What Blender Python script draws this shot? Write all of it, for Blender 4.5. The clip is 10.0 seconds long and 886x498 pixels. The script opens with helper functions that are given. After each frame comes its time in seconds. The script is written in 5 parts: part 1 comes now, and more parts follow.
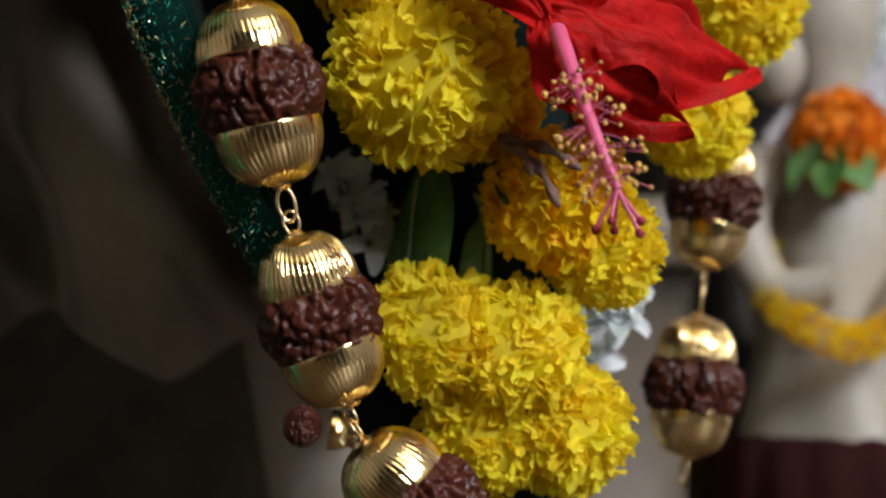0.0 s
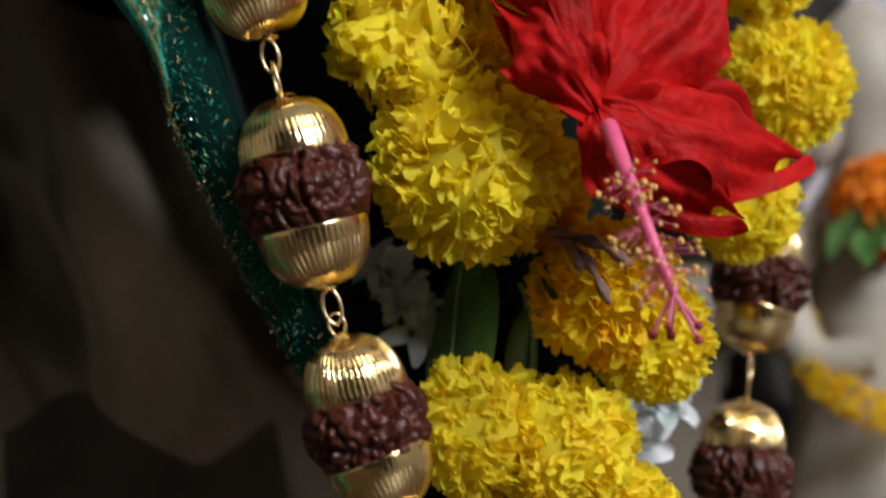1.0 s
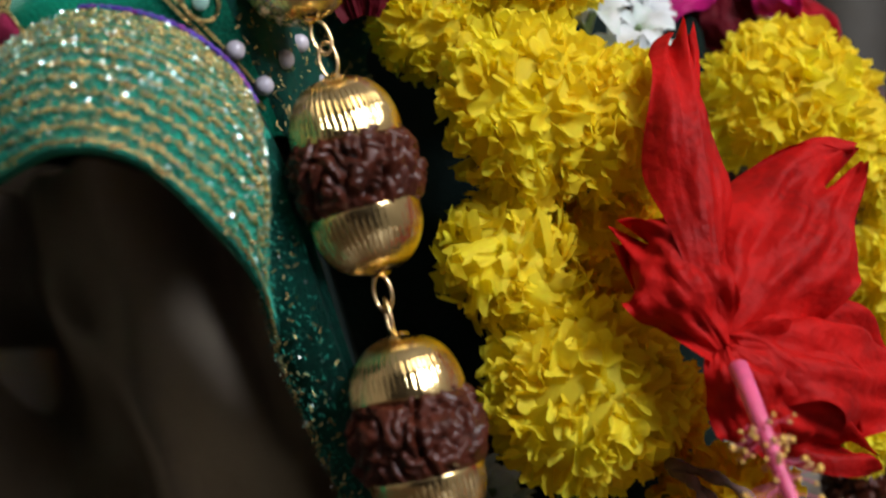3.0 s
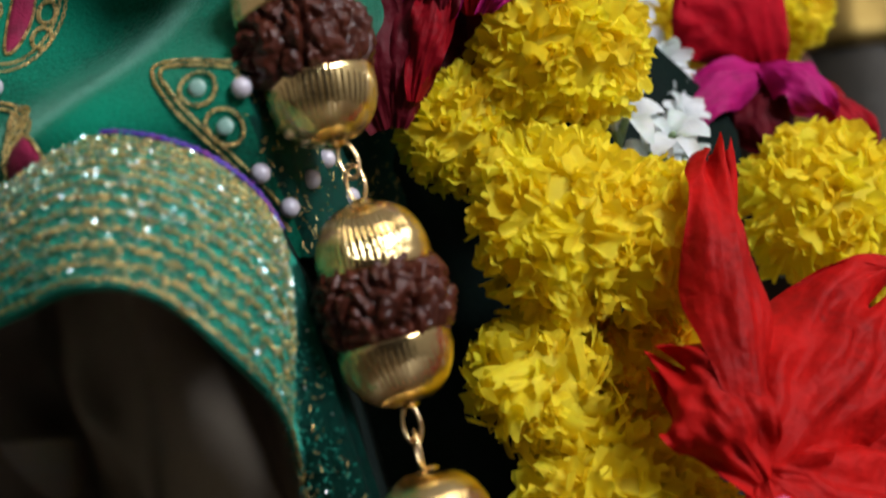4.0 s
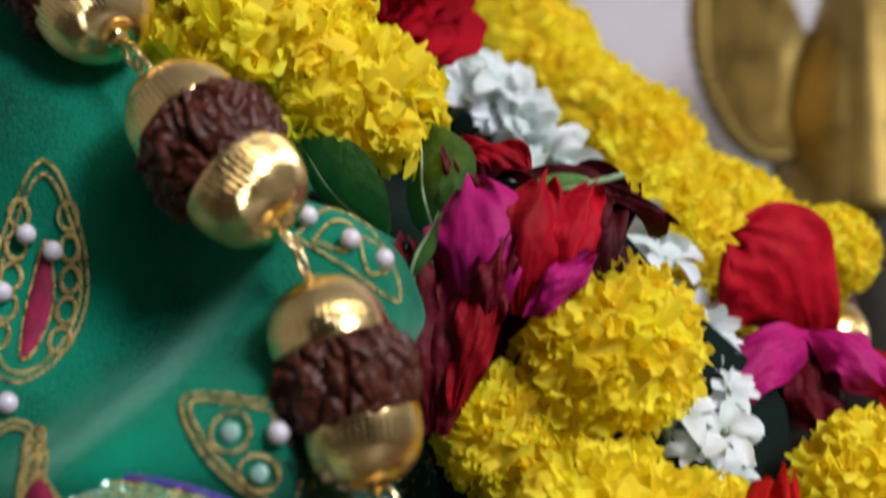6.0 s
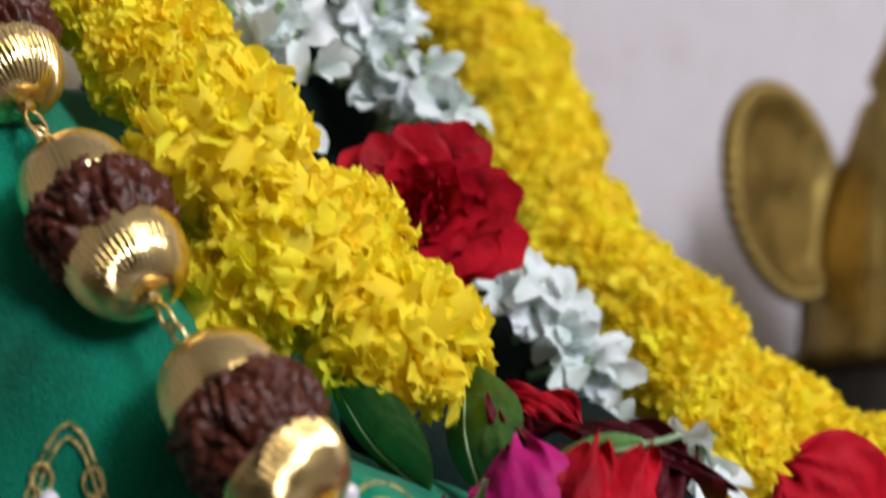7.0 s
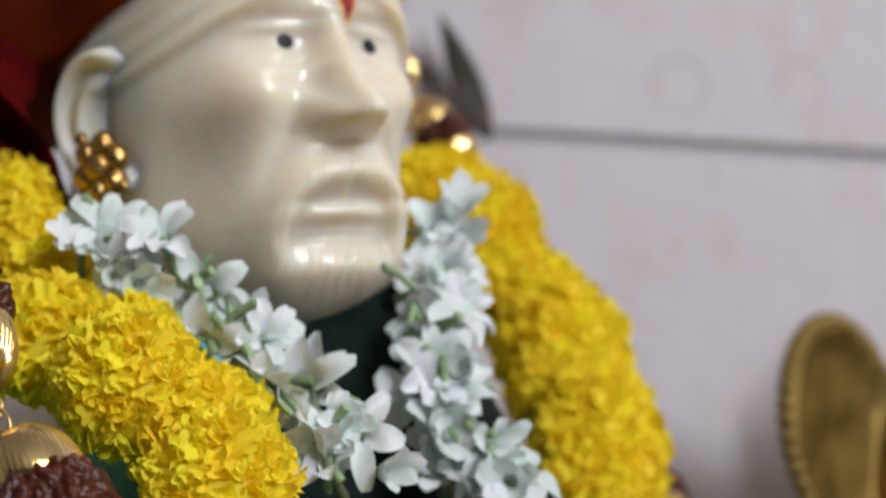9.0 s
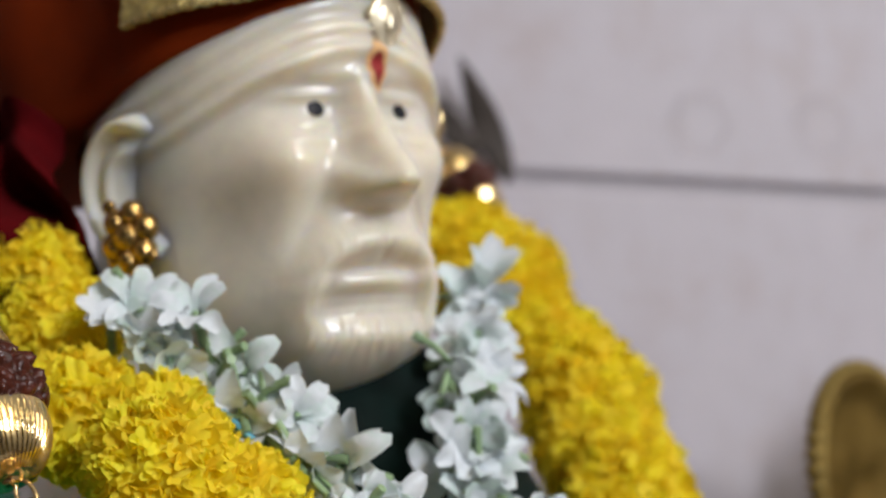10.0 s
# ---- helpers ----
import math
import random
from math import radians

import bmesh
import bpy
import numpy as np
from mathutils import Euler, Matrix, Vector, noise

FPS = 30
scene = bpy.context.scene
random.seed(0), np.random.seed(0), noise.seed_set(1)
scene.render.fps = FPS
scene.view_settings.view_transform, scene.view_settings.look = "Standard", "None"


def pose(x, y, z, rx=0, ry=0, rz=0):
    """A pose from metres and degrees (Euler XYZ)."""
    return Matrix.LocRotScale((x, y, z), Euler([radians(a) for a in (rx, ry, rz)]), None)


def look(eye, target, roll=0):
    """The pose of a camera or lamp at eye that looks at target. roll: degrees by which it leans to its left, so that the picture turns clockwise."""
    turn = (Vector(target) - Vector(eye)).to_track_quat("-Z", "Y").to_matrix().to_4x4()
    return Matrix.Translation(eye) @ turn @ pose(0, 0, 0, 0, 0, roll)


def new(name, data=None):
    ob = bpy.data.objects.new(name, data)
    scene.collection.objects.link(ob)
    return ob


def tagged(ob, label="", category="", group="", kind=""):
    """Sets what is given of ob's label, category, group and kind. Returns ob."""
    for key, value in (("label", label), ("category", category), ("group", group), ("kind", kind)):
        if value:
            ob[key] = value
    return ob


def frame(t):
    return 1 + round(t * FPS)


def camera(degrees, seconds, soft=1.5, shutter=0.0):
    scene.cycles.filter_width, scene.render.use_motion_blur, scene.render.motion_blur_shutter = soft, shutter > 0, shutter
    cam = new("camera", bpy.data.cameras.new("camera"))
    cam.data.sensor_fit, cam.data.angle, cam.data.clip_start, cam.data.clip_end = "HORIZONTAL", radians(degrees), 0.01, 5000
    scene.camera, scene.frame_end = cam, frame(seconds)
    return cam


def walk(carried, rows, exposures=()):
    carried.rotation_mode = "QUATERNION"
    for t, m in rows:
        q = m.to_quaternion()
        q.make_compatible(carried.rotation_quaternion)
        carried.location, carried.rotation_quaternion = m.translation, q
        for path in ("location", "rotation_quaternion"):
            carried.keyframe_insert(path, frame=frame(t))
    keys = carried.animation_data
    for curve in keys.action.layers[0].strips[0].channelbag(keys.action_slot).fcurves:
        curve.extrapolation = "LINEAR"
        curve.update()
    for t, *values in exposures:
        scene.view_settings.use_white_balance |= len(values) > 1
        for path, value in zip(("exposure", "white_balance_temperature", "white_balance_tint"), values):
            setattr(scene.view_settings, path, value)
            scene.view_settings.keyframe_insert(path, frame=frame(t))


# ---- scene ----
cam = camera(34.0, 10.0, soft=2.0, shutter=0.5)
PATH = [
    (0.0, 0.00726, 0.03146, 0.23328, 91.906, 1.081, 0.814),
    (0.5, 0.00555, 0.03497, 0.23993, 92.523, 1.238, 1.221),
    (1.0, 0.00097, 0.03843, 0.24646, 93.368, 1.309, 1.469),
    (1.5, -0.00344, 0.04149, 0.25480, 94.594, 1.186, 1.984),
    (2.0, -0.00559, 0.04464, 0.26260, 95.445, 1.190, 2.425),
    (2.5, -0.01010, 0.04635, 0.27064, 95.946, 1.181, 2.662),
    (4.0, -0.01474, 0.05447, 0.29763, 97.794, 1.046, 4.013),
    (4.5, -0.01434, 0.05760, 0.30667, 98.679, 1.243, 4.101),
    (5.0, -0.01505, 0.05991, 0.31366, 99.388, 1.318, 4.346),
    (5.2, -0.01647, 0.06061, 0.31746, 99.606, 1.251, 4.387),
    (6.3, -0.02826, 0.06550, 0.36955, 99.383, -0.709, 3.108),
    (6.5, -0.02824, 0.06621, 0.37872, 99.710, -0.904, 3.283),
    (7.0, -0.03552, 0.07135, 0.39828, 100.926, -1.013, 3.227),
    (7.5, -0.04374, 0.07564, 0.42075, 101.987, -0.677, 2.858),
    (8.0, -0.04408, 0.07470, 0.43742, 103.062, -0.101, 3.775),
    (8.5, -0.04628, 0.06434, 0.46769, 102.552, -1.074, 3.790),
    (9.0, -0.04876, 0.06865, 0.48694, 102.250, -1.059, 4.010),
    (9.5, -0.05212, 0.06947, 0.49628, 102.525, -0.819, 4.130),
    (10.0, -0.05561, 0.06927, 0.50174, 102.832, -0.924, 4.356),
]
walk(cam, [(t, pose(*p)) for t, *p in PATH], ((0.0, 0.0), (2.7, 0.0), (4.5, -0.08), (5.2, -0.06), (6.5, 0.10), (7.8, 0.10), (8.6, -0.02), (9.2, -0.16), (10.0, -0.2)))

cam.data.dof.use_dof = True
cam.data.dof.focus_distance = 0.300
cam.data.dof.aperture_fstop = 10.0

# ---- light ----
world = bpy.data.worlds.new("room_air")
world.use_nodes = True
world.node_tree.nodes["Background"].inputs[0].default_value = (0.8, 0.85, 1.0, 1)
world.node_tree.nodes["Background"].inputs[1].default_value = 0.01
scene.world = world


def area_lamp(name, eye, target, sx, sy, watts, color):
    d = bpy.data.lights.new(name, "AREA")
    d.shape, d.size, d.size_y, d.energy, d.color = "RECTANGLE", sx, sy, watts, color
    ob = new(name, d)
    ob.matrix_world = look(eye, target)
    return ob


area_lamp("window_light", (1.50, -1.25, 1.50), (0.0, 0.38, 0.36), 0.8, 0.75, 94, (0.87, 0.905, 1.0))
area_lamp("ceiling_lamp", (0.70, -0.55, 1.93), (0.10, 0.10, 0.36), 1.0, 0.9, 14, (1.0, 0.88, 0.68))


# ---- mesh tools ----
class Geo:
    """Collects vertices and faces of one mesh."""

    def __init__(self):
        self.v, self.f, self.m = [], [], []

    def grid(self, pts, mat=0, wrap_u=False, wrap_v=False):
        """pts: rows of equal length."""
        n, k, o = len(pts), len(pts[0]), len(self.v)
        for row in pts:
            self.v.extend(tuple(p) for p in row)
        for i in range(n if wrap_v else n - 1):
            for j in range(k if wrap_u else k - 1):
                a, b = i, (i + 1) % n
                c, d = j, (j + 1) % k
                self.f.append((o + a * k + c, o + a * k + d, o + b * k + d, o + b * k + c))
                self.m.append(mat)
        return self

    def lathe(self, profile, seg=24, mat=0, m=None, ripple=None):
        """profile: (radius, height) pairs round z."""
        m = m or Matrix()
        rows = []
        for r, h in profile:
            row = []
            for j in range(seg):
                a = 2 * math.pi * j / seg
                rr = r + (ripple(a, r, h) if ripple else 0)
                row.append(m @ Vector((rr * math.cos(a), rr * math.sin(a), h)))
            rows.append(row)
        return self.grid(rows, mat, wrap_u=True)

    def tube(self, pts, radius, seg=8, mat=0, closed=False, turns=0.0, flute=0.0):
        """A tube along pts; radius a number or a function of 0..1. flute: two-strand rope relief."""
        pts = [Vector(p) for p in pts]
        n = len(pts)
        rows, ref = [], None
        for i, p in enumerate(pts):
            t = (pts[(i + 1) % n] - pts[i - 1]) if closed else (pts[min(i + 1, n - 1)] - pts[max(i - 1, 0)])
            t.normalize()
            if ref is None:
                ref = t.orthogonal().normalized()
            ref = (ref - t * ref.dot(t)).normalized()
            b = t.cross(ref)
            s = i / max(1, n - 1)
            r = radius(s) if callable(radius) else radius
            row = []
            for j in range(seg):
                a = 2 * math.pi * j / seg
                rr = r * (1 + flute * math.cos(2 * a + turns * 2 * math.pi * s))
                row.append(p + (ref * math.cos(a) + b * math.sin(a)) * rr)
            rows.append(row)
        self.grid(rows, mat, wrap_u=True, wrap_v=closed)
        if not closed:
            for row, flip in ((rows[0], True), (rows[-1], False)):
                o = len(self.v)
                self.v.extend(tuple(p) for p in row)
                self.f.append(tuple(range(o + seg - 1, o - 1, -1)) if flip else tuple(range(o, o + seg)))
                self.m.append(mat)
        return self

    def ball(self, c, r, mat=0, seg=12, squash=(1, 1, 1)):
        rows = []
        for i in range(seg // 2 + 1):
            th = math.pi * i / (seg // 2)
            rows.append([Vector(c) + Vector((r * squash[0] * math.sin(th) * math.cos(2 * math.pi * j / seg), r * squash[1] * math.sin(th) * math.sin(2 * math.pi * j / seg), r * squash[2] * math.cos(th))) for j in range(seg)])
        return self.grid(rows, mat, wrap_u=True)

    def add(self, other, m, mat=None):
        o = len(self.v)
        self.v.extend(tuple(m @ Vector(p)) for p in other.v)
        self.f.extend(tuple(i + o for i in f) for f in other.f)
        self.m.extend(other.m if mat is None else [mat] * len(other.m))
        return self

    def mesh(self, name, mats, smooth=True):
        me = bpy.data.meshes.new(name)
        me.from_pydata(self.v, [], self.f)
        for mt in mats:
            me.materials.append(mt)
        me.polygons.foreach_set("material_index", self.m)
        me.polygons.foreach_set("use_smooth", [smooth] * len(self.f))
        me.validate()
        me.update()
        return me


def part(name, data, parent, m=None, label=""):
    """data: a mesh. Links it under a thing or part at the pose m."""
    ob = new(name, data)
    if m is not None:
        ob.matrix_basis = m
    ob.parent = parent
    return tagged(ob, label)


def thing(name, label, category, group="", kind="", at=(0, 0, 0), data=None):
    ob = new(name, data)
    ob.location = at
    return tagged(ob, label, category, group, kind)


def catmull(pts, n):
    """n points along a smooth curve through pts."""
    p = [Vector(q) for q in pts]
    p = [p[0] * 2 - p[1]] + p + [p[-1] * 2 - p[-2]]
    k = len(p) - 3
    out = []
    for i in range(n):
        s = min(i / (n - 1) * k, k - 1e-6)
        j, f = int(s), s - int(s)
        a, b, c, d = p[j:j + 4]
        out.append(0.5 * (2 * b + (c - a) * f + (2 * a - 5 * b + 4 * c - d) * f * f + (3 * b - a - 3 * c + d) * f ** 3))
    return out


def aim(origin, direction, spin=0.0, scale=1.0):
    """A pose whose z looks along direction."""
    q = Vector(direction).to_track_quat("Z", "Y")
    return Matrix.Translation(origin) @ q.to_matrix().to_4x4() @ Matrix.Rotation(spin, 4, "Z") @ Matrix.Scale(scale, 4)


def smooth(a, b, x):
    t = max(0.0, min(1.0, (x - a) / (b - a)))
    return t * t * (3 - 2 * t)


# ---- materials ----
def material(name, base, rough=0.5, metal=0.0, vary=0.25, scale=60.0, fine=400.0, bump=0.1, bump_scale=300.0, translucent=0.0, island=0.0, per_object=0.0, tint=None, sheen=0.0, sss=0.0, coat=0.0, spec=0.5):
    """A surface with colour variation at two scales, fine relief and roughness variation."""
    mt = bpy.data.materials.new(name)
    mt.use_nodes = True
    nt = mt.node_tree
    N, Lk = nt.nodes, nt.links
    bs, out = N["Principled BSDF"], N["Material Output"]
    tc = N.new("ShaderNodeTexCoord")
    n1, n2 = N.new("ShaderNodeTexNoise"), N.new("ShaderNodeTexNoise")
    n1.inputs["Scale"].default_value, n1.inputs["Detail"].default_value = scale, 4
    n2.inputs["Scale"].default_value, n2.inputs["Detail"].default_value = fine, 3
    for n in (n1, n2):
        Lk.new(tc.outputs["Object"], n.inputs["Vector"])
    mixf = N.new("ShaderNodeMath")
    mixf.operation = "MULTIPLY_ADD"
    Lk.new(n1.outputs["Fac"], mixf.inputs[0])
    mixf.inputs[1].default_value = 0.65
    sc2 = N.new("ShaderNodeMath")
    sc2.operation = "MULTIPLY"
    Lk.new(n2.outputs["Fac"], sc2.inputs[0])
    sc2.inputs[1].default_value = 0.35
    Lk.new(sc2.outputs[0], mixf.inputs[2])
    fac = mixf.outputs[0]
    if island or per_object:
        src = N.new("ShaderNodeNewGeometry").outputs["Random Per Island"] if island else N.new("ShaderNodeObjectInfo").outputs["Random"]
        am = N.new("ShaderNodeMath")
        am.operation = "MULTIPLY_ADD"
        Lk.new(src, am.inputs[0])
        am.inputs[1].default_value = island or per_object
        Lk.new(fac, am.inputs[2])
        sub = N.new("ShaderNodeMath")
        sub.operation = "SUBTRACT"
        Lk.new(am.outputs[0], sub.inputs[0])
        sub.inputs[1].default_value = (island or per_object) / 2
        fac = sub.outputs[0]
    ramp = N.new("ShaderNodeValToRGB")
    b = Vector(base)
    lo = Vector(tint) if tint else b * (1 - vary)
    hi = b * (1 + vary * 0.6)
    e = ramp.color_ramp.elements
    e[0].position, e[0].color = 0.28, (*lo, 1)
    e[1].position, e[1].color = 0.72, (*[min(1, c) for c in hi], 1)
    mid = e.new(0.5)
    mid.color = (*b, 1)
    Lk.new(fac, ramp.inputs[0])
    Lk.new(ramp.outputs[0], bs.inputs["Base Color"])
    bs.inputs["Metallic"].default_value = metal
    bs.inputs["Specular IOR Level"].default_value = spec
    rr = N.new("ShaderNodeMath")
    rr.operation = "MULTIPLY_ADD"
    Lk.new(n1.outputs["Fac"], rr.inputs[0])
    rr.inputs[1].default_value, rr.inputs[2].default_value = rough * 0.5, rough * 0.75
    Lk.new(rr.outputs[0], bs.inputs["Roughness"])
    if bump:
        nb = N.new("ShaderNodeTexNoise")
        nb.inputs["Scale"].default_value, nb.inputs["Detail"].default_value = bump_scale, 5
        Lk.new(tc.outputs["Object"], nb.inputs["Vector"])
        bp = N.new("ShaderNodeBump")
        bp.inputs["Strength"].default_value, bp.inputs["Distance"].default_value = bump, 0.002
        Lk.new(nb.outputs["Fac"], bp.inputs["Height"])
        Lk.new(bp.outputs[0], bs.inputs["Normal"])
    if sheen:
        bs.inputs["Sheen Weight"].default_value = sheen
        bs.inputs["Sheen Roughness"].default_value = 0.4
        bs.inputs["Sheen Tint"].default_value = (0.45, 1.0, 0.75, 1)
    if sss:
        bs.inputs["Subsurface Weight"].default_value = sss
        bs.inputs["Subsurface Radius"].default_value = (1.0, 0.70, 0.34)
        bs.inputs["Subsurface Scale"].default_value = 0.016
    if coat:
        bs.inputs["Coat Weight"].default_value, bs.inputs["Coat Roughness"].default_value = coat, 0.08
    if translucent:
        tr = N.new("ShaderNodeBsdfTranslucent")
        Lk.new(ramp.outputs[0], tr.inputs["Color"])
        mx = N.new("ShaderNodeMixShader")
        mx.inputs[0].default_value = translucent
        Lk.new(bs.outputs[0], mx.inputs[1])
        Lk.new(tr.outputs[0], mx.inputs[2])
        Lk.new(mx.outputs[0], out.inputs["Surface"])
    return mt


GOLD = material("polished_gold", (0.93, 0.70, 0.33), rough=0.12, metal=1.0, vary=0.1, scale=120, bump=0.04, bump_scale=500)
BRONZE = material("dark_gold", (0.50, 0.31, 0.10), rough=0.22, metal=1.0, vary=0.5, scale=300, bump=0.3, bump_scale=700)
WIRE = material("gold_wire", (0.85, 0.62, 0.32), rough=0.25, metal=1.0, vary=0.15, bump=0.05)
BRASS = material("aged_brass", (0.30, 0.21, 0.065), rough=0.55, metal=1.0, vary=0.8, scale=45, bump=0.6, bump_scale=70)
ZARI = material("zari_thread", (0.72, 0.55, 0.22), rough=0.28, metal=0.85, vary=0.45, scale=500, fine=2500, bump=0.5, bump_scale=1800)
SEED = material("rudraksha_seed", (0.066, 0.0135, 0.006), rough=0.34, spec=0.35, vary=0.6, scale=160, fine=900, bump=0.2, bump_scale=900, tint=(0.02, 0.007, 0.005))
YELLOW = material("marigold_yellow", (0.98, 0.83, 0.05), rough=0.6, spec=0.25, vary=0.2, scale=120, fine=900, bump=0.12, bump_scale=700, translucent=0.52, island=0.5, tint=(0.97, 0.77, 0.04))
AMBER = material("marigold_amber", (0.97, 0.73, 0.020), rough=0.6, spec=0.25, vary=0.2, scale=60, fine=900, bump=0.12, bump_scale=700, translucent=0.5, island=0.6, tint=(0.95, 0.57, 0.014))
ORANGE = material("marigold_orange", (0.92, 0.30, 0.01), rough=0.55, vary=0.3, scale=90, bump=0.12, translucent=0.3, island=0.4)
CALYX = material("calyx_green", (0.07, 0.13, 0.03), rough=0.55, vary=0.5, scale=200, bump=0.3)
LEAF = material("leaf_green", (0.13, 0.29, 0.075), rough=0.4, vary=0.5, scale=90, fine=600, bump=0.25, bump_scale=400, translucent=0.2)
STEM = material("pale_stem", (0.30, 0.42, 0.22), rough=0.45, vary=0.35, scale=200, bump=0.15, translucent=0.15)
WHITE = material("white_petal", (0.80, 0.83, 0.85), rough=0.5, vary=0.15, scale=140, fine=700, bump=0.12, translucent=0.32, island=0.35, tint=(0.66, 0.78, 0.72))
HIBISCUS = material("hibiscus_red", (0.63, 0.010, 0.008), rough=0.6, spec=0.2, vary=0.45, scale=70, fine=500, bump=0.6, bump_scale=260, translucent=0.45)
PINK = material("staminal_pink", (0.72, 0.10, 0.22), rough=0.4, vary=0.25, scale=250, bump=0.1, sss=0.2)
ANTHER = material("anther_yellow", (0.75, 0.45, 0.10), rough=0.7, vary=0.35, scale=800, bump=0.4, bump_scale=2500, island=0.5, tint=(0.6, 0.3, 0.12))
STIGMA = material("stigma_crimson", (0.28, 0.01, 0.03), rough=0.6, vary=0.3, bump=0.2)
ROSE = material("rose_red", (0.42, 0.003, 0.014), rough=0.65, spec=0.15, vary=0.5, scale=80, fine=500, bump=0.3, bump_scale=350, translucent=0.22, per_object=0.3)
ROSE_DARK = material("rose_wilted", (0.095, 0.002, 0.008), rough=0.6, spec=0.2, vary=0.6, scale=90, fine=400, bump=0.4, bump_scale=350, translucent=0.2, per_object=0.5)
MAGENTA = material("rose_magenta", (0.44, 0.007, 0.15), rough=0.6, spec=0.2, vary=0.45, scale=60, fine=500, bump=0.3, bump_scale=350, translucent=0.2)
VELVET = material("green_velvet", (0.0, 0.150, 0.085), rough=0.8, spec=0.15, vary=0.9, scale=34, fine=1500, bump=0.35, bump_scale=1500, sheen=0.4)
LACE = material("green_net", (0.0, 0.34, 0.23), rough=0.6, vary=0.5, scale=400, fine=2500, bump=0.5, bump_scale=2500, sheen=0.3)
# dark net by the motif; also stands for shade on the cuff's turned-away strip
DARK_SHADE_NET = material("dark_and_shaded_green_net", (0.0, 0.055, 0.038), rough=0.7, spec=0.2, vary=0.6, scale=400, fine=2500, bump=0.6, bump_scale=2500)
CRIMSON = material("crimson_velvet", (0.24, 0.004, 0.045), rough=0.8, vary=0.4, scale=200, bump=0.3, bump_scale=1800)
VIOLET = material("violet_cord", (0.07, 0.02, 0.32), rough=0.5, vary=0.5, scale=300, bump=0.3, bump_scale=1500, tint=(0.3, 0.01, 0.12))
PEARL = material("pearl", (0.56, 0.52, 0.58), rough=0.15, vary=0.1, bump=0.0, coat=0.6)
SEQUIN = material("sequin", (0.55, 0.66, 0.66), rough=0.3, metal=1.0, vary=0.2, bump=0.0, island=0.6, tint=(0.5, 0.75, 0.7))
MARBLE = material("cream_marble", (0.69, 0.625, 0.505), rough=0.22, vary=0.16, scale=26, fine=200, bump=0.03, bump_scale=120, sss=0.7, coat=0.0)
INK = material("painted_black", (0.012, 0.012, 0.015), rough=0.5, spec=0.2, vary=0.2, bump=0.0)
VERMILION = material("vermilion_paste", (0.30, 0.012, 0.012), rough=0.6, vary=0.4, scale=500, bump=0.4, bump_scale=1200)
SANDAL = material("sandal_paste", (0.72, 0.42, 0.18), rough=0.7, vary=0.25, scale=300, bump=0.3, bump_scale=900)
SAFFRON = material("saffron_cloth", (0.215, 0.025, 0.002), rough=0.85, spec=0.08, vary=0.3, scale=40, fine=1500, bump=0.3, bump_scale=1600, sheen=0.0)
REDCLOTH = material("red_cloth", (0.07, 0.002, 0.003), rough=0.9, spec=0.05, vary=0.4, scale=50, fine=1200, bump=0.3, bump_scale=1500)
MAROON = material("maroon_cloth", (0.030, 0.008, 0.006), rough=0.9, spec=0.1, vary=0.4, scale=50, fine=1200, bump=0.3, bump_scale=1500)
BROCADE = material("gold_brocade", (0.55, 0.42, 0.14), rough=0.4, metal=0.7, vary=0.6, scale=260, fine=1200, bump=0.8, bump_scale=500)
TILE = material("wall_marble", (0.49, 0.452, 0.475), rough=0.55, spec=0.2, vary=0.12, scale=16, fine=60, bump=0.03, bump_scale=60, tint=(0.43, 0.365, 0.36))
GROUT = material("joint_grout", (0.42, 0.39, 0.41), rough=0.9, vary=0.2, bump=0.3)
PLASTER = material("room_plaster", (0.50, 0.48, 0.45), rough=0.9, vary=0.1, scale=5, bump=0.2, bump_scale=80)
FLOORSTONE = material("floor_stone", (0.075, 0.062, 0.05), rough=0.35, vary=0.3, scale=6, fine=40, bump=0.05, bump_scale=40)
UMBER = material("umber_paint", (0.30, 0.26, 0.21), rough=0.7, vary=0.2, scale=6, bump=0.15, bump_scale=70)
# wall colour made dark to be mirrored in the gold caps
DARKWALL = material("dark_reflection_wall", (0.030, 0.025, 0.022), rough=0.6, vary=0.3, scale=8, bump=0.2, bump_scale=60)
WOOD = material("dark_wood", (0.06, 0.035, 0.02), rough=0.45, vary=0.5, scale=25, bump=0.2, bump_scale=90)
DRY = material("dry_brown_leaf", (0.05, 0.038, 0.030), rough=0.8, vary=0.5, scale=70, bump=0.5, bump_scale=200)
STALK = material("withered_stalk", (0.20, 0.115, 0.085), rough=0.8, vary=0.5, scale=200, bump=0.5, bump_scale=600)
BLUETHREAD = material("blue_thread", (0.10, 0.32, 0.42), rough=0.6, vary=0.3, bump=0.3)
BACKCLOTH = material("brown_backcloth", (0.055, 0.042, 0.026), rough=0.85, vary=0.4, scale=20, bump=0.3, bump_scale=600)
JEWEL = material("green_stone", (0.25, 0.42, 0.36), rough=0.15, vary=0.3, bump=0.0, coat=0.5)
STONE = material("cream_stone", (0.40, 0.36, 0.285), rough=0.5, vary=0.25, scale=30, bump=0.15, bump_scale=200)
SEATSTONE = material("brown_seat_stone", (0.15, 0.122, 0.09), rough=0.55, vary=0.4, scale=40, bump=0.3, bump_scale=120)
# near-black metal for the lamp's stem, bowl and shaft
BLACKMETAL = material("near_black_metal", (0.03, 0.026, 0.02), rough=0.6, metal=0.6, vary=0.4, scale=60, bump=0.3, bump_scale=200)
